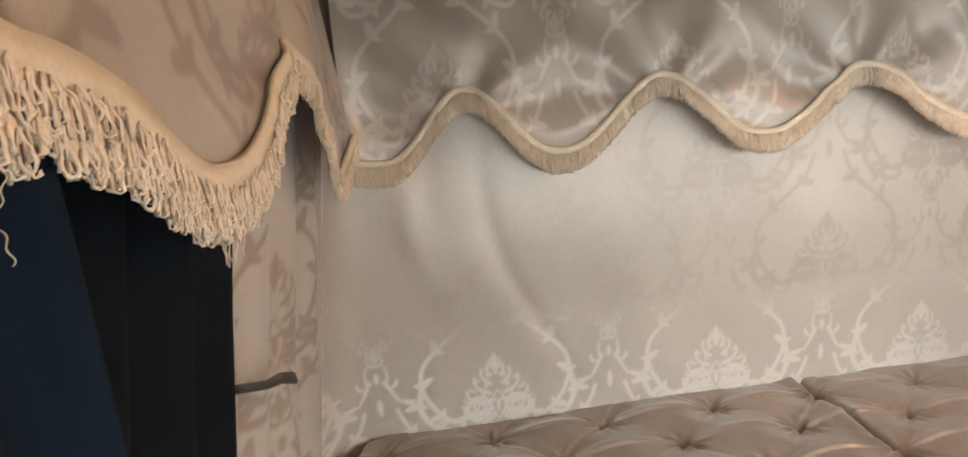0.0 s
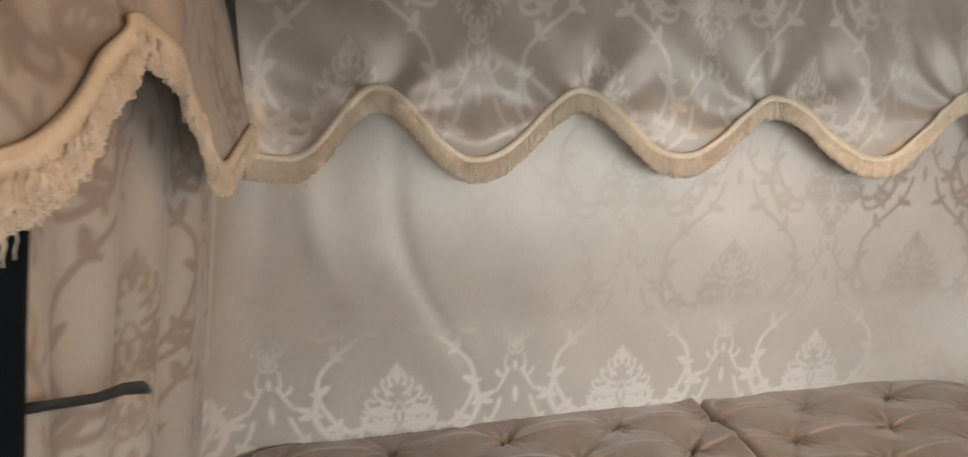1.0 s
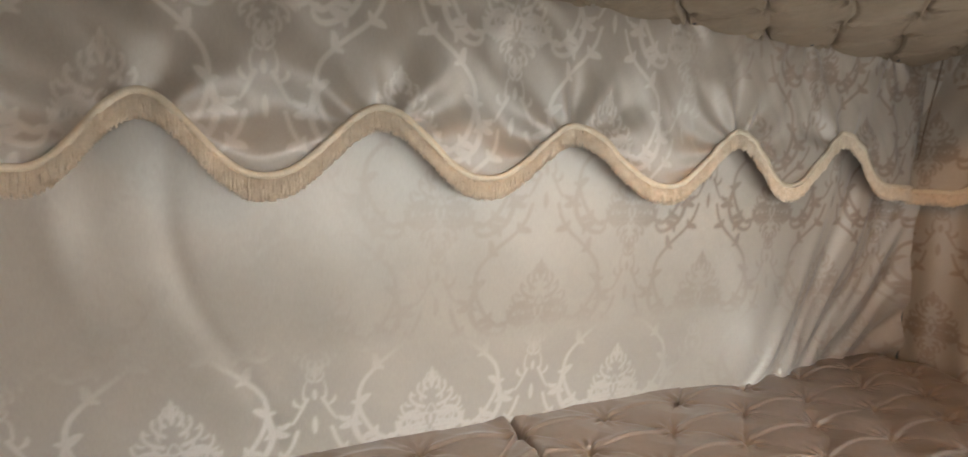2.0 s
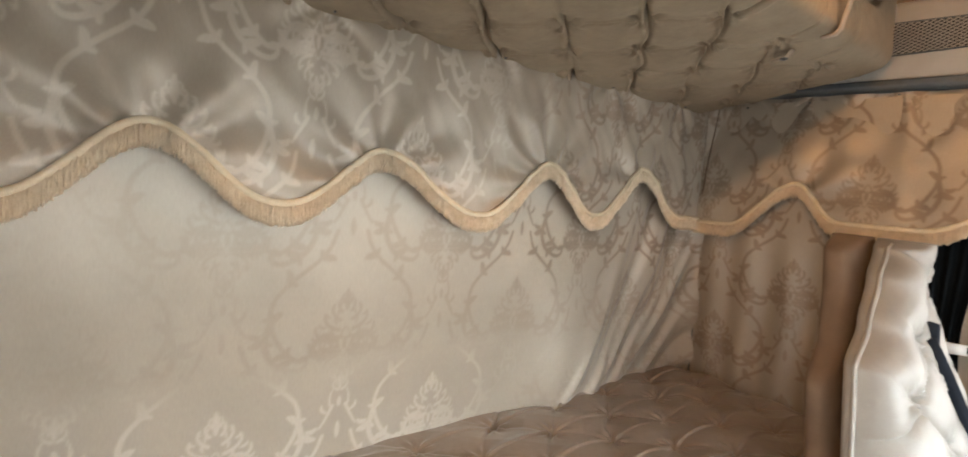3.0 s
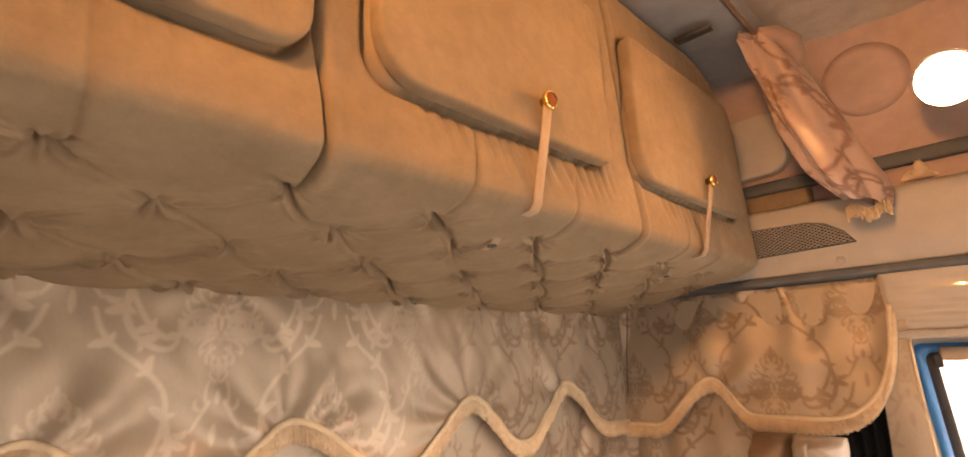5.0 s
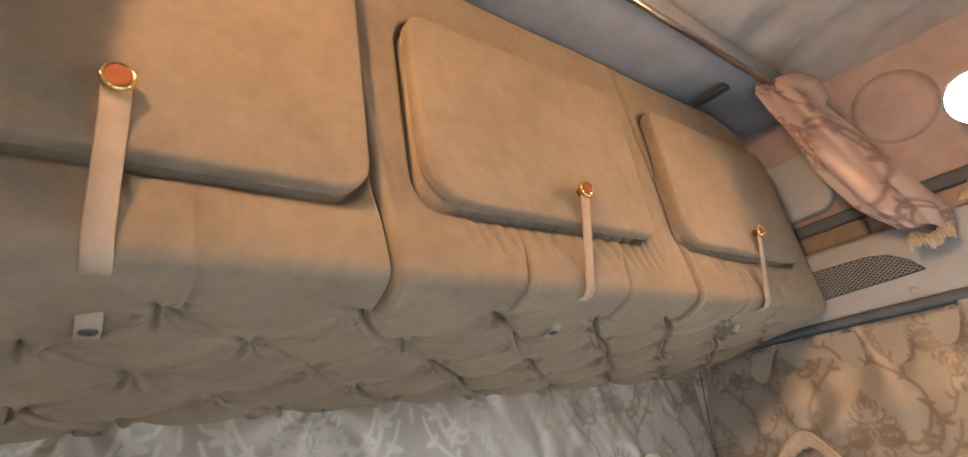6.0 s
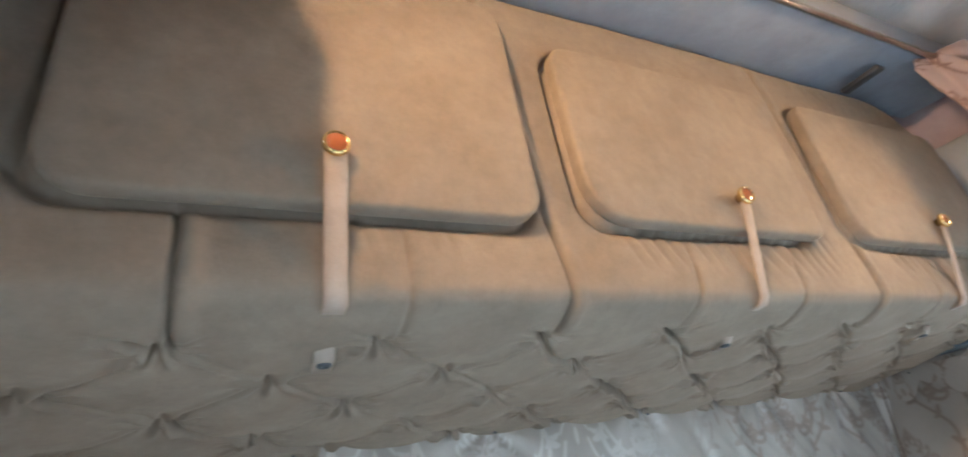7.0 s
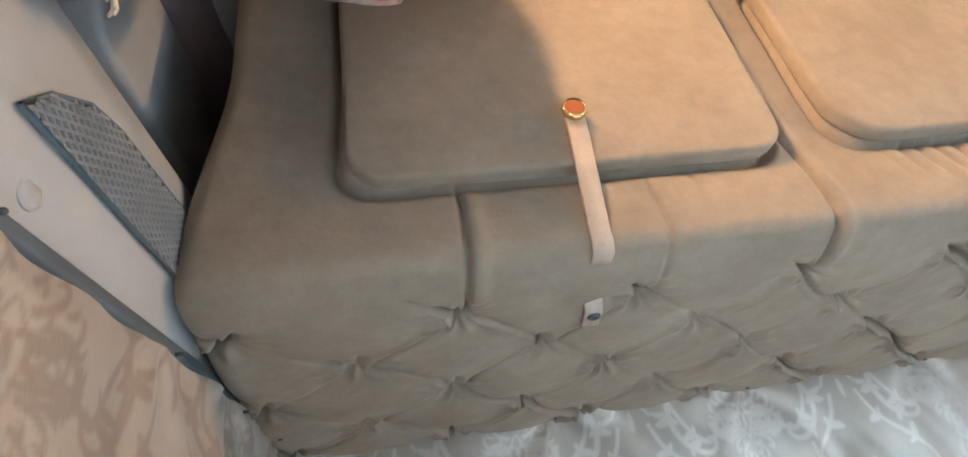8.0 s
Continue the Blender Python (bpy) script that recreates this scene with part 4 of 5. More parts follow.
def make_window(name, sign):
    def X(x):
        return x if sign > 0 else mirror_x(x)

    def slab(outer, inner, xa, xb):
        """A ring between two outlines with equal counts."""
        bm = bmesh.new()
        rings = [[bm.verts.new((X(x), y, z)) for y, z in o] for o, x in ((outer, xa), (outer, xb), (inner, xb), (inner, xa))]
        m = len(outer)
        for k in range(4):
            for i in range(m):
                bm.faces.new((rings[k][i], rings[k][(i + 1) % m], rings[(k + 1) % 4][(i + 1) % m], rings[(k + 1) % 4][i]))
        bmesh.ops.recalc_face_normals(bm, faces=list(bm.faces))
        return bm

    def outline(g):
        top, bottom = 1.318 - g, 0.685 + g
        pts = rounded(-0.60 + g, 0.318 - g, bottom, top, (0.014, 0.014, 0.022, 0.022), 8)
        return [(y + 0.06 * (z - 1.318), z - 0.2 * max(0, 0.318 - y) * max(0, (1.0 - z)) / 0.3) for y, z in pts]
    win = thing(name, "cab door window with a bright blue painted frame", "window", kind="structure")
    part("window_frame", slab(outline(0.0), outline(0.022), 2.86, 2.905), M_BLUE, win, "bright blue painted door frame")
    part("rubber_seal", slab(outline(-0.06), outline(0.004), 2.862, 2.89), M_PANEL, win, "pale grey door seal")
    part("glass_seal", slab(outline(0.021), outline(0.042), 2.868, 2.90), M_SEAL, win, "black glazing rubber")
    bm = bmesh.new()
    bm.faces.new([bm.verts.new((X(2.885), y, z)) for y, z in outline(0.04)])
    pane = part("pane", bm, M_GLASS, win, "clear window glass", smooth=False)
    pane.visible_shadow = False
    blind = part("blind_cassette", block(min(X(2.84), X(2.868)), max(X(2.84), X(2.868)), -0.55, 0.262, 1.275, 1.310, 0.006), M_STRAP, win, "rolled beige sun blind")
    part("blind_end", block(min(X(2.836), X(2.866)), max(X(2.836), X(2.866)), 0.258, 0.275, 1.258, 1.290, 0.003), M_SEAL, win, "black blind end clip")
    return win


_g = Nodes("window_glass")
_t = _g.tree.nodes.new("ShaderNodeBsdfTransparent")
_s = _g.add("BsdfGlossy", Roughness=0.03)
_x = _g.tree.nodes.new("ShaderNodeMixShader")
_fr = _g.add("Fresnel", IOR=1.45)
_g.link(_fr.outputs[0], _x.inputs[0])
_g.link(_t.outputs[0], _x.inputs[1])
_g.link(_s.outputs[0], _x.inputs[2])
_g.link(_x.outputs[0], _g.tree.nodes["Material Output"].inputs["Surface"])
M_GLASS = _g.mat
make_window("window_1", 1)
make_window("window_2", -1)

for sign in (1, -1):
    X0, X1 = (2.80, 2.845) if sign > 0 else (mirror_x(2.845), mirror_x(2.80))
    sill = part("door_sill", prism([(-0.75, 0.40), (0.318, 0.45), (0.300, 0.722), (0.10, 0.682), (-0.75, 0.515)], "x", X0, X1, 0.008), M_DOOR)
    tagged(sill, "blue-grey painted door top under the window", "trim", kind="structure")

# roof and side coves
tagged(thicken(part("ceiling", sheet(lambda X, Y: (X, Y, ROOF_Z - 0.05 * ((X - X_MID) / 1.1) ** 4 + 0.012 * wobble(X * 9, Y * 9, 91) + 0.008 * wobble(X * 22, Y * 20, 92)), np.linspace(0.40, 2.86, 130), np.linspace(-1.1, 1.25, 120)), M_ROOFFILM), 0.02, 1.0),
       "cream padded roof lining covered in clear wrinkled plastic", "ceiling", kind="structure")
for sign in (1, -1):
    def cove(Y, T, sign=sign):
        x = 2.815 - 0.07 * T ** 3
        z = 1.69 + 0.53 * T
        return (x if sign > 0 else mirror_x(x)), Y + 0 * T, z
    cv = part("side_cove", sheet(cove, np.linspace(-1.0, 1.15, 40), np.linspace(0, 1, 24)), M_PINK)
    thicken(cv, 0.01)
    tagged(cv, "rose leatherette lining of the side roof cove", "wall", kind="structure")
    dish = lathe([(0.0, 0.012), (0.035, 0.0115), (0.060, 0.009), (0.074, 0.006), (0.080, 0.0075), (0.088, 0.008), (0.097, 0.005), (0.106, -0.008)], 40,
                 Matrix.Translation((2.785 if sign > 0 else mirror_x(2.785), 0.285, 2.035)) @ Vector((-sign, 0, -0.22)).to_track_quat("Z", "Y").to_matrix().to_4x4())
    part("speaker_dish", dish, M_PINK, cv, "round rose leatherette speaker dish")
    for y0, y1, z0, z1, r, mat, lab in ((0.50, 0.86, 1.832, 2.03, 0.06, M_PANEL, "light grey moulded pad of the cove end"), (0.46, 0.92, 1.718, 1.772, 0.012, M_SUEDE, "tan suede strip under the cove")):
        xs = (2.770, 2.815) if sign > 0 else (mirror_x(2.815), mirror_x(2.770))
        part("cove_pad", prism(rounded(y0, y1, z0, z1, (r, r, r, r), 8), "x", *xs, 0.010, 3), mat, cv, lab)
    xa, xb = (2.788, 2.812) if sign > 0 else (mirror_x(2.812), mirror_x(2.788))
    tagged(part("cove_strip", block(xa, xb, -1.0, 1.1, 1.775, 1.815, 0.008), M_TRIM), "dark padded strip along the roof cove", "trim", kind="structure")

tagged(part("roof_edge_panel", prism([(0.45, 2.118), (0.66, 2.135), (0.66, 2.20), (0.45, 2.20)], "x", 0.55, 2.72, 0.01), M_GREYCLOTH), "grey cloth roof edge panel over the locker", "ceiling", kind="structure")
tagged(part("curtain_rail", tube([(0.75, 0.445, 2.108), (1.6, 0.445, 2.111), (2.46, 0.445, 2.108)], 0.008, 10), M_CHROME), "polished metal curtain rail under the roof", "rail")

tagged(part("roof_bracket", block(2.30, 2.328, 0.505, 0.600, 2.096, 2.108, 0.003), M_STEEL), "dark steel bracket between the locker and the rail", "bracket")

# ---- dome lamps ----


def bulb(name, strength):
    n = Nodes(name)
    e = n.add("Emission", Strength=strength)
    e.inputs["Color"].default_value = (1.0, 0.58, 0.26, 1)
    n.link(e.outputs[0], n.tree.nodes["Material Output"].inputs["Surface"])
    return n.mat


def make_dome_lamp(eye, aim, lip, glass, label):
    """A dome lamp at eye that shines along aim; lip is how far its cup, deepened to cut the beam, stands out past the
    glass.
    """
    ob = thing("dome_lamp", label, "lamp", "cab lamps")
    part("holder", lathe([(0.0, 0.07), (0.035, 0.07), (0.052, 0.05), (0.062, 0.02), (0.0635, -lip), (0.0610, -lip), (0.058, 0.012), (0.050, 0.018), (0.0, 0.018)], 28), M_CHROME, ob, "chrome lamp cup deepened to cut the beam")
    part("glass_shade", lathe([(0.056, 0.012), (0.052, -0.004), (0.034, -0.012), (0.0, -0.015)], 28), glass, ob, "glowing frosted glass")
    part("bracket", tube([(0, 0, 0.065), (0, 0, 0.20), (0, 0, 0.335)], 0.011, 8), M_CHROME, ob)
    ob.matrix_basis = look(eye, Vector(eye) + Vector(aim))


GLASS_GLOW = bulb("lit_frosted_glass", 820.0)
# Deep lips are added baffles that keep light off nearby cloth and the locker.
make_dome_lamp(LAMP_R, (-1.0, 0.0, -0.30), 0.060, GLASS_GLOW, "lit dome lamp under the roof with a deep cup added to cut its beam")
make_dome_lamp(LAMP_L, (1.0, 0.17, -0.24), 0.059, GLASS_GLOW, "lit dome lamp under the roof with a deep cup added to cut its beam")

# ---- gathered curtain at the end of the rail ----


def make_tied_curtain(low=0.0, spread=0.0):
    ob = thing("gathered_curtain", "rolled rose damask curtain with a gold fringed end", "curtain")
    path = np.array([(2.45, 0.450, 2.115), (2.475, 0.435, 2.07), (2.50, 0.40, 1.96), (2.535, 0.368, 1.84), (2.585, 0.332, 1.72), (2.610, 0.312, 1.66)])
    width = np.array([0.034, 0.060, 0.076, 0.088, 0.086, 0.052]) + spread * np.array([0, 0.4, 0.8, 1.0, 1.1, 1.0])
    path[:, 0] -= low * np.array([0, 0, 0.2, 0.7, 1.0, 1.0])
    ts = np.linspace(0, 1, len(path))

    def fn(A, T):
        P = [np.interp(T, ts, path[:, k]) for k in range(3)]
        w = np.interp(T, ts, width)
        fold = 1 + 0.17 * np.cos(4 * A + 4 * T) + 0.10 * np.cos(9 * A - 5 * T) + 0.05 * wobble(A * 3, T * 9, 97)
        along = np.cos(A) * w * fold
        thick = np.sin(A) * w * 0.55 * fold
        return P[0] + along * 0.92 - thick * 0.5, P[1] - along * 0.66 - thick * 0.6, P[2] - along * 0.20 - thick * 0.2 + 0.006 * np.cos(4 * A)
    a, t = np.linspace(0, 2 * np.pi, 80, endpoint=False), np.linspace(0, 1, 90)
    A, T = np.meshgrid(a, t, indexing="ij")
    part("cloth", woven(sheet(fn, a, t, (A * 0.05, T * 0.5), closed=True), A * 0.07, T * 0.5, -1.0), M_ROSE, ob)
    cuff = [(2.452, 0.440, 2.112), (2.478, 0.405, 2.105), (2.512, 0.385, 2.085), (2.528, 0.380, 2.045), (2.520, 0.385, 2.005)]
    part("cuff", tube(cuff, [0.014, 0.024, 0.028, 0.022, 0.010], 12), M_ROSEBACK, ob, "turned-over end of the cloth")
    along = []
    for k in range(46):
        f = k / 45
        along.append((Vector((2.604 + 0.02 * f + 0.9 * spread, 0.352 - 0.085 * f, 1.650 + 0.008 * math.sin(9 * f))), Vector((0.2, -0.98, 0)), Vector((-1, 0, 0))))
    part("fringe", fringe_mesh(along, 0.002, 0.036, 95, 0.0035, 0.002), M_FRINGE, ob, "gold thread fringe")
    return ob


gathered = make_tied_curtain()
gathered_left = make_tied_curtain(0.05, 0.055)
gathered_left.matrix_basis = Matrix.Translation((2 * X_MID, 0, 0.035)) @ Matrix.Diagonal((-1, 1, 1, 1))

scrap = part("cloth_scrap", sheet(lambda A, T: (2.752 + (0.012 + 0.005 * wobble(A * 3, T * 9, 22)) * np.sin(np.pi * T) * np.cos(A), 0.175 + 0.075 * T + 0.004 * np.sin(A * 3), 1.722 + (0.016 + 0.010 * wobble(A * 2, T * 7, 21)) * np.sin(np.pi * T) * (1 + np.sin(A))), np.linspace(0, 2 * np.pi, 28, endpoint=False), np.linspace(0.02, 0.98, 26), closed=True), M_FRINGE)
tagged(scrap, "crumpled gold cloth scrap lying on the side beam", "cloth")

# ---- dark curtains with tie bands ----


def make_dark_curtain(x_of, sign, y0, y1, z0, z1, material, pinch, label, pleat=0.028, lean=0.0):
    ys, zs = np.linspace(0, 1, 90), np.linspace(z0, z1, 90)
    mid = (y0 + y1) / 2

    def fn(S, Z):
        half = (y1 - y0) / 2 * (1 - pinch * np.exp(-((Z - 0.89) / 0.16) ** 2))
        Y = mid + (S * 2 - 1) * half + lean * (1.1 - Z)
        d = 0.012 * np.cos(S * (y1 - y0) / pleat * 2 * np.pi + 0.6 * np.sin(4 * Z)) + 0.004 * wobble(S * 8, Z * 5, 7)
        return x_of(Z) - sign * (0.026 + 0.6 * d), Y, Z
    ob = part("dark_curtain", sheet(fn, ys, zs), material)
    thicken(ob, 0.002)
    return tagged(ob, label, "curtain")


make_dark_curtain(x_right, 1, 0.372, 0.53, 0.50, 1.185, M_DARKCLOTH, 0.25, "black pleated window curtain tied back beside the seat")
make_dark_curtain(x_left, -1, 0.17, 0.535, 0.50, 1.17, M_DARKCLOTH, 0.0, "black pleated window curtain hanging open by the cab side", 0.07)

navy = make_dark_curtain(lambda z: x_left(z) + 0.022, -1, 0.264, 0.326, 0.50, 1.145, M_NAVY, 0.0, "navy blue hemmed curtain edge in front of the black curtain", 0.05, 0.30)
edge_cloth = make_dark_curtain(lambda z: x_left(z) + 0.024, -1, 0.222, 0.256, 0.50, 1.14, M_MAUVE, 0.0, "mauve-brown cloth curtain edge by the cab side", 0.05, 0.27)
for _o, _y, _m, _l in ((navy, 0.326, M_NAVY, 0.30), (edge_cloth, 0.255, M_MAUVE, 0.27)):
    _o.name = "curtain_edge"
    part("hem", tube([(float(x_left(z)) + 0.050, _y + _l * (1.1 - z) + 0.0015 * math.sin(40 * z), z) for z in np.linspace(0.51, 1.13, 40)], 0.003, 8), _m, _o, "stitched edge hem")

_loose = [(Vector((float(x_left(1.09)) + 0.052, 0.446 + 0.0035 * k, 1.100)), Vector((0, 1, 0)), Vector((1, 0, 0))) for k in range(8)]
part("loose_threads", fringe_mesh(_loose, 0.002, 0.030, 77, 0.0008, 0.0015), M_FRINGE, LEFT_VALANCE, "tuft of loose hanging threads")
part("stray_thread", tube([(0.618 + 0.002 * math.sin(9 * q), 0.294 + 0.0016 * math.sin(21 * q) - 0.004 * q, 1.130 - 0.026 * q) for q in np.linspace(0, 1, 40)], 0.00022, 6), M_TAPE, LEFT_VALANCE, "pale stray thread")

# ---- passenger seat ----
SEAT_X = 2.512


def make_seat():
    seat = thing("passenger_seat", "cream buttoned leatherette seat with a brown suede back cover", "seat")
    half = between([(0.42, 0.235), (0.60, 0.236), (0.76, 0.240), (0.87, 0.242), (0.95, 0.170), (1.04, 0.118), (1.10, 0.072), (1.121, 0.03)])
    cover = between([(0.42, 0.20), (0.64, 0.185), (0.80, 0.200), (0.90, 0.128), (1.0, 0.112), (1.085, 0.115), (1.121, 0.05)])

    def front_y(Z):
        return 0.475 + 0.09 * (Z - 1.11)
    for name, mat, grow, depth, bulge, lab in (("backrest", M_CREAM, 0.0, 0.055, 0.04, "buttoned cream leatherette backrest"), ("back_cover", M_SHELL, 0.008, 0.075, 0.0, "brown suede back cover")):
        count = 210 if name == "backrest" else 70
        a, z = np.linspace(0, 2 * np.pi, count, endpoint=False), np.linspace(0.42, 1.120, count)

        def fn(A, Z, grow=grow, depth=depth, bulge=bulge, name=name):
            w = (half(Z) if name == "backrest" else cover(Z)) + grow
            ca, sa = np.cos(A), np.sin(A)
            xx = np.sign(ca) * np.abs(ca) ** 0.6
            yy = np.sign(sa) * np.abs(sa) ** 0.6
            base = front_y(Z) + (depth if name == "back_cover" else 0.0)
            X = SEAT_X + w * xx * (1 - (0.17 + 0.45 * smoothstep(0.68, 0.92, Z)) * (xx > 0))
            Y = base + depth * 0.5 * yy + 0.02
            if name == "backrest":
                face = np.clip(-yy, 0, 1)
                Y = Y - face * 0.10 * smoothstep(1.06, 0.56, Z)
                Y = Y - face * 0.046 * (1.1 - buttoned((X - SEAT_X + 0.01 * wobble(X * 12, Z * 12, 75)) / 0.17, (Z - 0.62) / 0.20, 7, 0.10, 0.2, 1.0, 0.026, 1.8))
            return X, Y, Z
        mesh = sheet(fn, a, z, closed=True)
        ob = part(name, mesh, mat, seat, lab)
        bm = bmesh.new()
        bm.from_mesh(mesh)
        bmesh.ops.holes_fill(bm, edges=[e for e in bm.edges if e.is_boundary])
        bm.to_mesh(mesh)
        bm.free()
        mesh.polygons.foreach_set("use_smooth", [True] * len(mesh.polygons))
    edge = [(SEAT_X - float(half(np.array([q]))[0]) - 0.003, front_y(q) + 0.012, q) for q in np.linspace(0.45, 1.112, 60)]
    part("piping", tube(edge, 0.005, 8), M_CREAM, seat, "cream piping")
    part("seat_cushion", block(2.25, 2.73, -0.10, 0.33, 0.34, 0.48, 0.04, 4), M_CREAM, seat)
    part("seat_base", block(2.30, 2.68, -0.05, 0.36, 0.0, 0.34, 0.02), M_TRIM, seat)
    return seat


make_seat()

# ---- seat belt ----
# Belt and guide are shifted along the view rays, clear of the seat.
belt = thing("seat_belt", "dark navy shoulder belt and guide set forward to fit the camera's view", "seat belt")
part("guide", prism([(0.379, 0.894), (0.409, 0.906), (0.413, 0.963), (0.385, 0.959)], "x", 2.463, 2.477, 0.004), M_WEB, belt, "dark plastic belt guide")
part("slot", block(2.459, 2.464, 0.385, 0.405, 0.921, 0.929, 0.001), M_BLACK, belt, "black belt slot")
part("stem", tube([(2.475, 0.396, 0.929), (2.500, 0.446, 0.919), (2.520, 0.516, 0.909)], 0.008, 8), M_BLACK, belt, "black stem added to join the guide and the seat back")
part("webbing", ribbon([(2.456, 0.395, 0.927), (2.467, 0.37, 0.877), (2.49, 0.332, 0.791), (2.503, 0.295, 0.708), (2.505, 0.243, 0.597)], [(-1, -0.2, 0)] * 5, 0.022, 0.003), M_WEB, belt, "dark navy webbing")
tie = thing("curtain_tie", "grey tie band with a dark buckle round the black curtain", "tieback")
part("band", ribbon([(2.690, 0.430, 0.878), (2.684, 0.415, 0.876), (2.690, 0.392, 0.876), (2.708, 0.370, 0.875)], [(-1, -0.3, 0)] * 4, 0.026, 0.004), M_PANEL, tie, "pale grey band")
part("strap", ribbon([(2.706, 0.372, 0.875), (2.712, 0.360, 0.876), (2.716, 0.346, 0.877)], [(-1, -0.3, 0)] * 3, 0.017, 0.004), M_BLACK, tie, "black elastic strap")
buckle = part("buckle", block(2.712, 2.726, 0.314, 0.345, 0.864, 0.892, 0.004), M_SEAL, tie, "black snap buckle")
part("stud", lathe([(0.0, 0.004), (0.004, 0.0035), (0.006, 0.001), (0.006, -0.002), (0.0, -0.002)], 16, Matrix.Translation((2.712, 0.328, 0.878)) @ Vector((-1, 0, 0)).to_track_quat("Z", "Y").to_matrix().to_4x4()), M_STEEL, buckle, "metal stud")

hook = part("curtain_hook", tube([(0.566, 0.52, 0.968), (0.562, 0.57, 0.948), (0.560, 0.645, 0.918), (0.557, 0.70, 0.901), (0.555, 0.738, 0.885), (0.555, 0.757, 0.872)], [0.004, 0.004, 0.0045, 0.006, 0.007, 0.003], 10), M_BLACK)
tagged(hook, "black curved curtain hook on the cab side", "hook")

# ---- outside ----
ground = part("ground", sheet(lambda X, Y: (X, Y, -1.65 + 0 * X), np.linspace(-400, 400, 40), np.linspace(-400, 400, 40)), M_EARTH)
tagged(ground, "dry grassy ground outside the cab", "ground", kind="structure")


def leaf_mat(name, a, b, c):
    n = Nodes(name)
    g = n.tree.nodes.new("ShaderNodeNewGeometry")
    n.link(n.ramp(g.outputs["Random Per Island"], [(0.0, a), (0.5, b), (1.0, c)]), n.bsdf.inputs["Base Color"])
    n.bsdf.inputs["Roughness"].default_value = 0.6
    return n.mat


M_LEAF = leaf_mat("bush_leaves", (0.13, 0.21, 0.145), (0.22, 0.31, 0.23), (0.32, 0.40, 0.33))
M_REED = leaf_mat("dry_reed", (0.13, 0.19, 0.13), (0.22, 0.27, 0.19), (0.36, 0.38, 0.30))


def foliage(name, count, seed, boxes, size, material, label, category):
    """Clumps of many small leaves; boxes are (x, y, base, radius, height)."""
    r = np.random.RandomState(seed)
    quads = []
    for x, y, z, rad, h in boxes:
        d = r.normal(size=(count, 3))
        d /= np.linalg.norm(d, axis=1)[:, None]
        d *= (r.uniform(0.3, 1.0, count) ** 0.9 * (1 + 0.25 * np.sin(5 * d[:, 0] + 3 * d[:, 1]) + 0.12 * np.sin(11 * d[:, 1] + 9 * d[:, 2])))[:, None]
        c = np.stack([x + d[:, 0] * rad, y + d[:, 1] * rad, z + h * (0.5 + 0.5 * d[:, 2])], -1)
        a = r.normal(size=(count, 3)) + (0, 0, 0.6)
        a /= np.linalg.norm(a, axis=1)[:, None]
        b = np.cross(a, r.normal(size=(count, 3)))
        b /= np.linalg.norm(b, axis=1)[:, None]
        s = (size * r.uniform(0.6, 1.4, count))[:, None]
        quads.append(np.stack([c - a * s, c + b * s * 0.32, c + a * s, c - b * s * 0.32], 1).reshape(-1, 3))
    verts = np.concatenate(quads)
    mesh = bpy.data.meshes.new(name)
    mesh.from_pydata(verts.tolist(), [], np.arange(len(verts)).reshape(-1, 4).tolist())
    mesh.update()
    return tagged(part(name, mesh, material, smooth=False), label, category, kind="stuff")


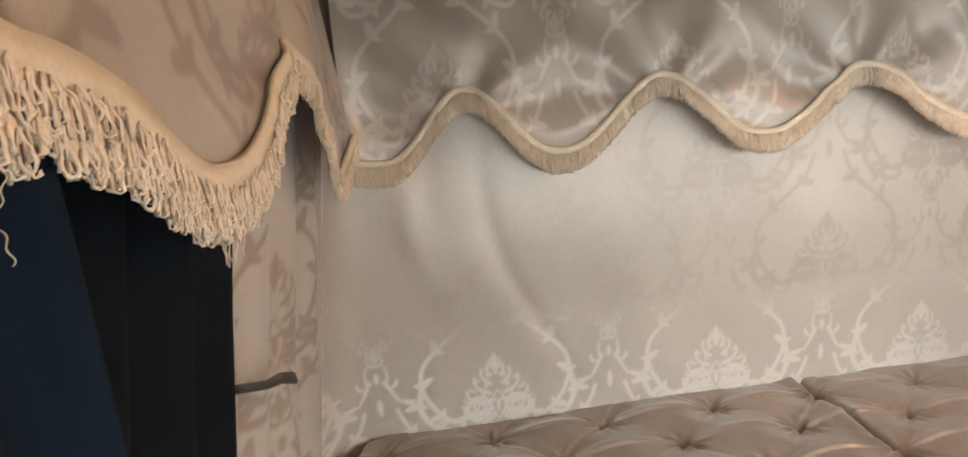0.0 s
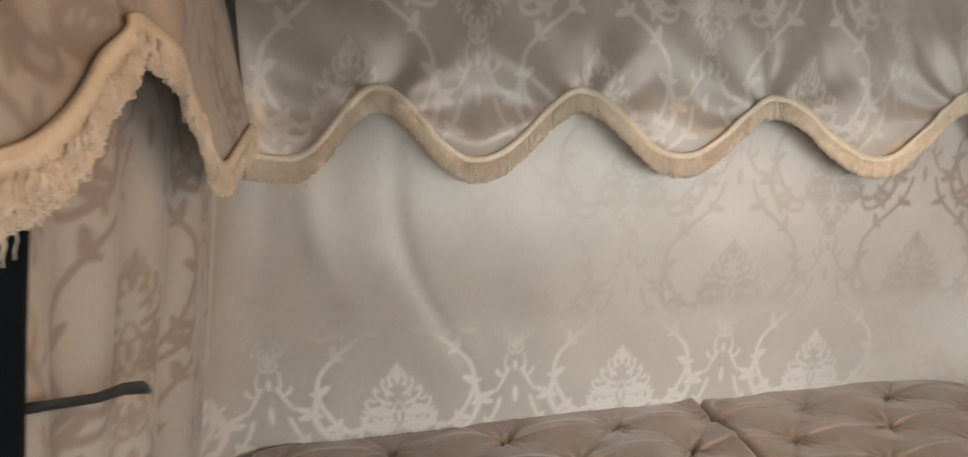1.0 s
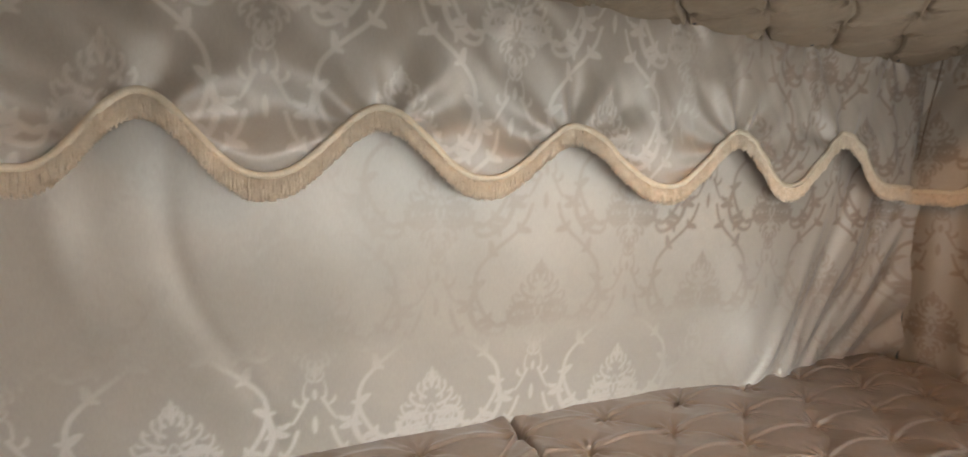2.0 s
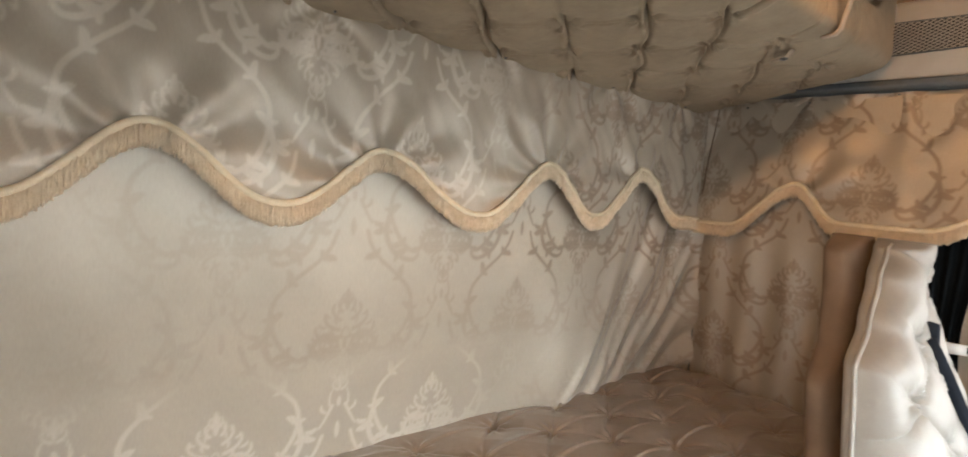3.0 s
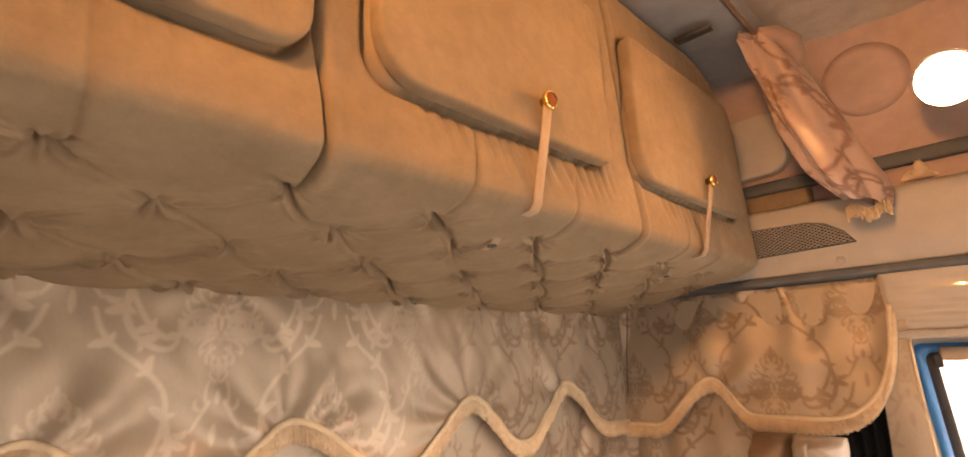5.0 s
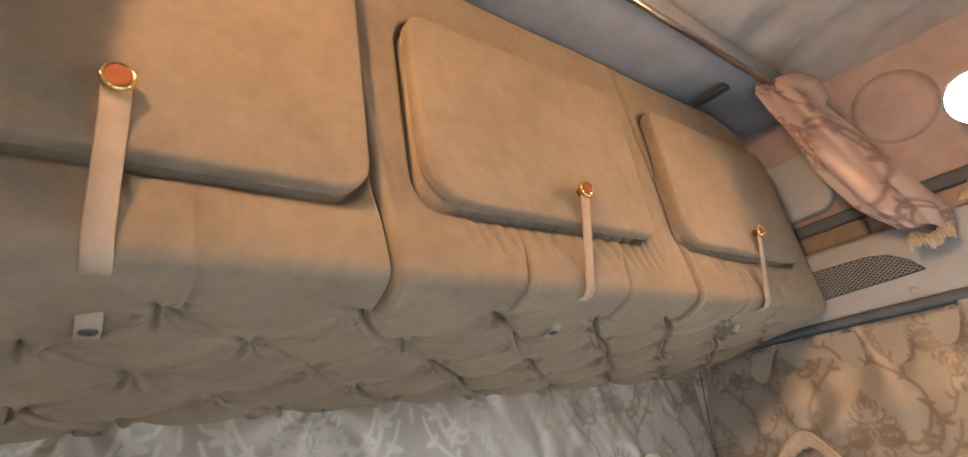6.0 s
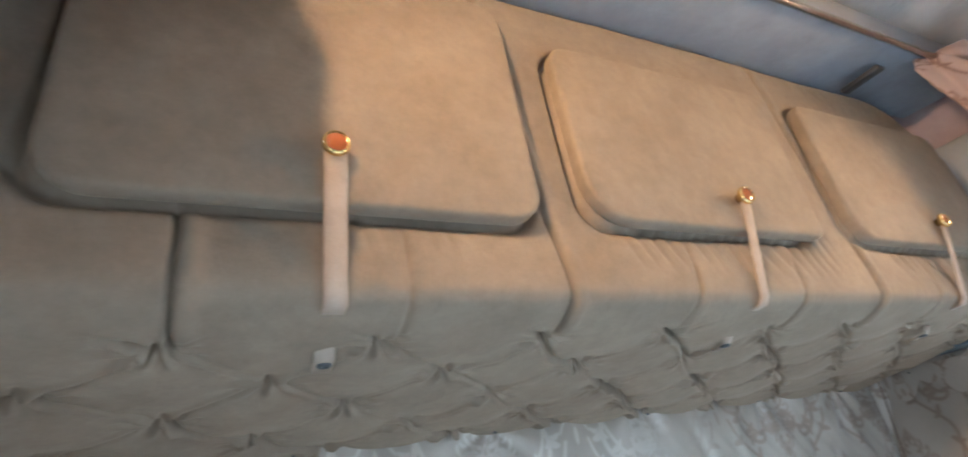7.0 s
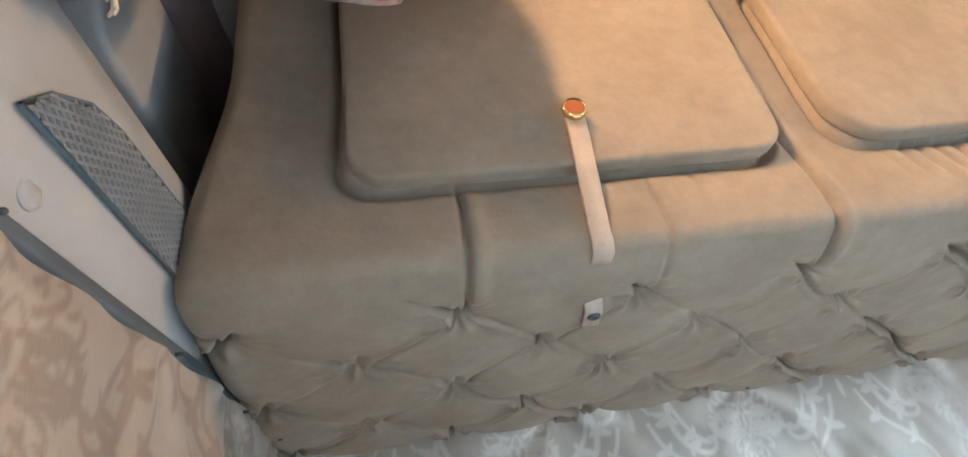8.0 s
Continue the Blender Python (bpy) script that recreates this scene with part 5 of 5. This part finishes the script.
_h = Nodes("white_haze")
_he = _h.add("Emission", Strength=7.0)
_he.inputs["Color"].default_value = (0.93, 0.97, 1.0, 1)
_h.link(_he.outputs[0], _h.tree.nodes["Material Output"].inputs["Surface"])
for _x in (11.0, mirror_x(11.0)):
    tagged(part("backdrop", block(_x, _x + 0.2, -60, 60, -3, 30), _h.mat, smooth=False), "plain white overcast haze far outside the windows", "backdrop", kind="structure")
_r = random.Random(4)
bank = part("bank", sheet(lambda Y, T: (9.0 + 0.9 * T + 0.15 * wobble(Y * 2, T * 5, 14), Y, -1.72 + (1.0 + 0.10 * wobble(Y * 1.1, T, 12) + 0.10 * wobble(Y * 4, T * 3, 13)) * np.sin(np.pi * np.clip(T * 0.75, 0, 1))), np.linspace(-9, 9, 240), np.linspace(0, 1, 24)), M_GRASS)
tagged(bank, "low overgrown green bank behind the bushes", "bank", kind="structure")
_spots = [(8.6 + _r.uniform(-1.3, 1.2), -6 + k * 0.22 + _r.uniform(-0.2, 0.2), -1.75, _r.uniform(0.4, 0.7), _r.uniform(1.22, 1.58)) for k in range(54)]
foliage("bushes", 2300, 6, _spots, 0.030, M_LEAF, "dense green bushes growing beyond the cab window", "bush")


def reeds(seed, n):
    r = np.random.RandomState(seed)
    verts, faces = [], []
    for _ in range(n):
        x, y = r.uniform(6.2, 8.0), r.uniform(-6, 5)
        h, lean, w = r.uniform(0.5, 1.25), r.normal(size=2) * 0.22, r.uniform(0.008, 0.02)
        k = len(verts)
        for t in (0, 0.5, 1):
            c = np.array((x + lean[0] * t * t, y + lean[1] * t * t, -1.66 + h * t))
            verts += [tuple(c + (0, -w * (1 - t), 0)), tuple(c + (0, w * (1 - t) + 0.001, 0))]
        faces += [(k, k + 1, k + 3, k + 2), (k + 2, k + 3, k + 5, k + 4)]
    mesh = bpy.data.meshes.new("reeds")
    mesh.from_pydata(verts, [], faces)
    mesh.update()
    return tagged(part("reeds", mesh, M_REED, smooth=False), "dry pale reeds and grass in front of the bushes", "grass", kind="stuff")


reeds(9, 9000)
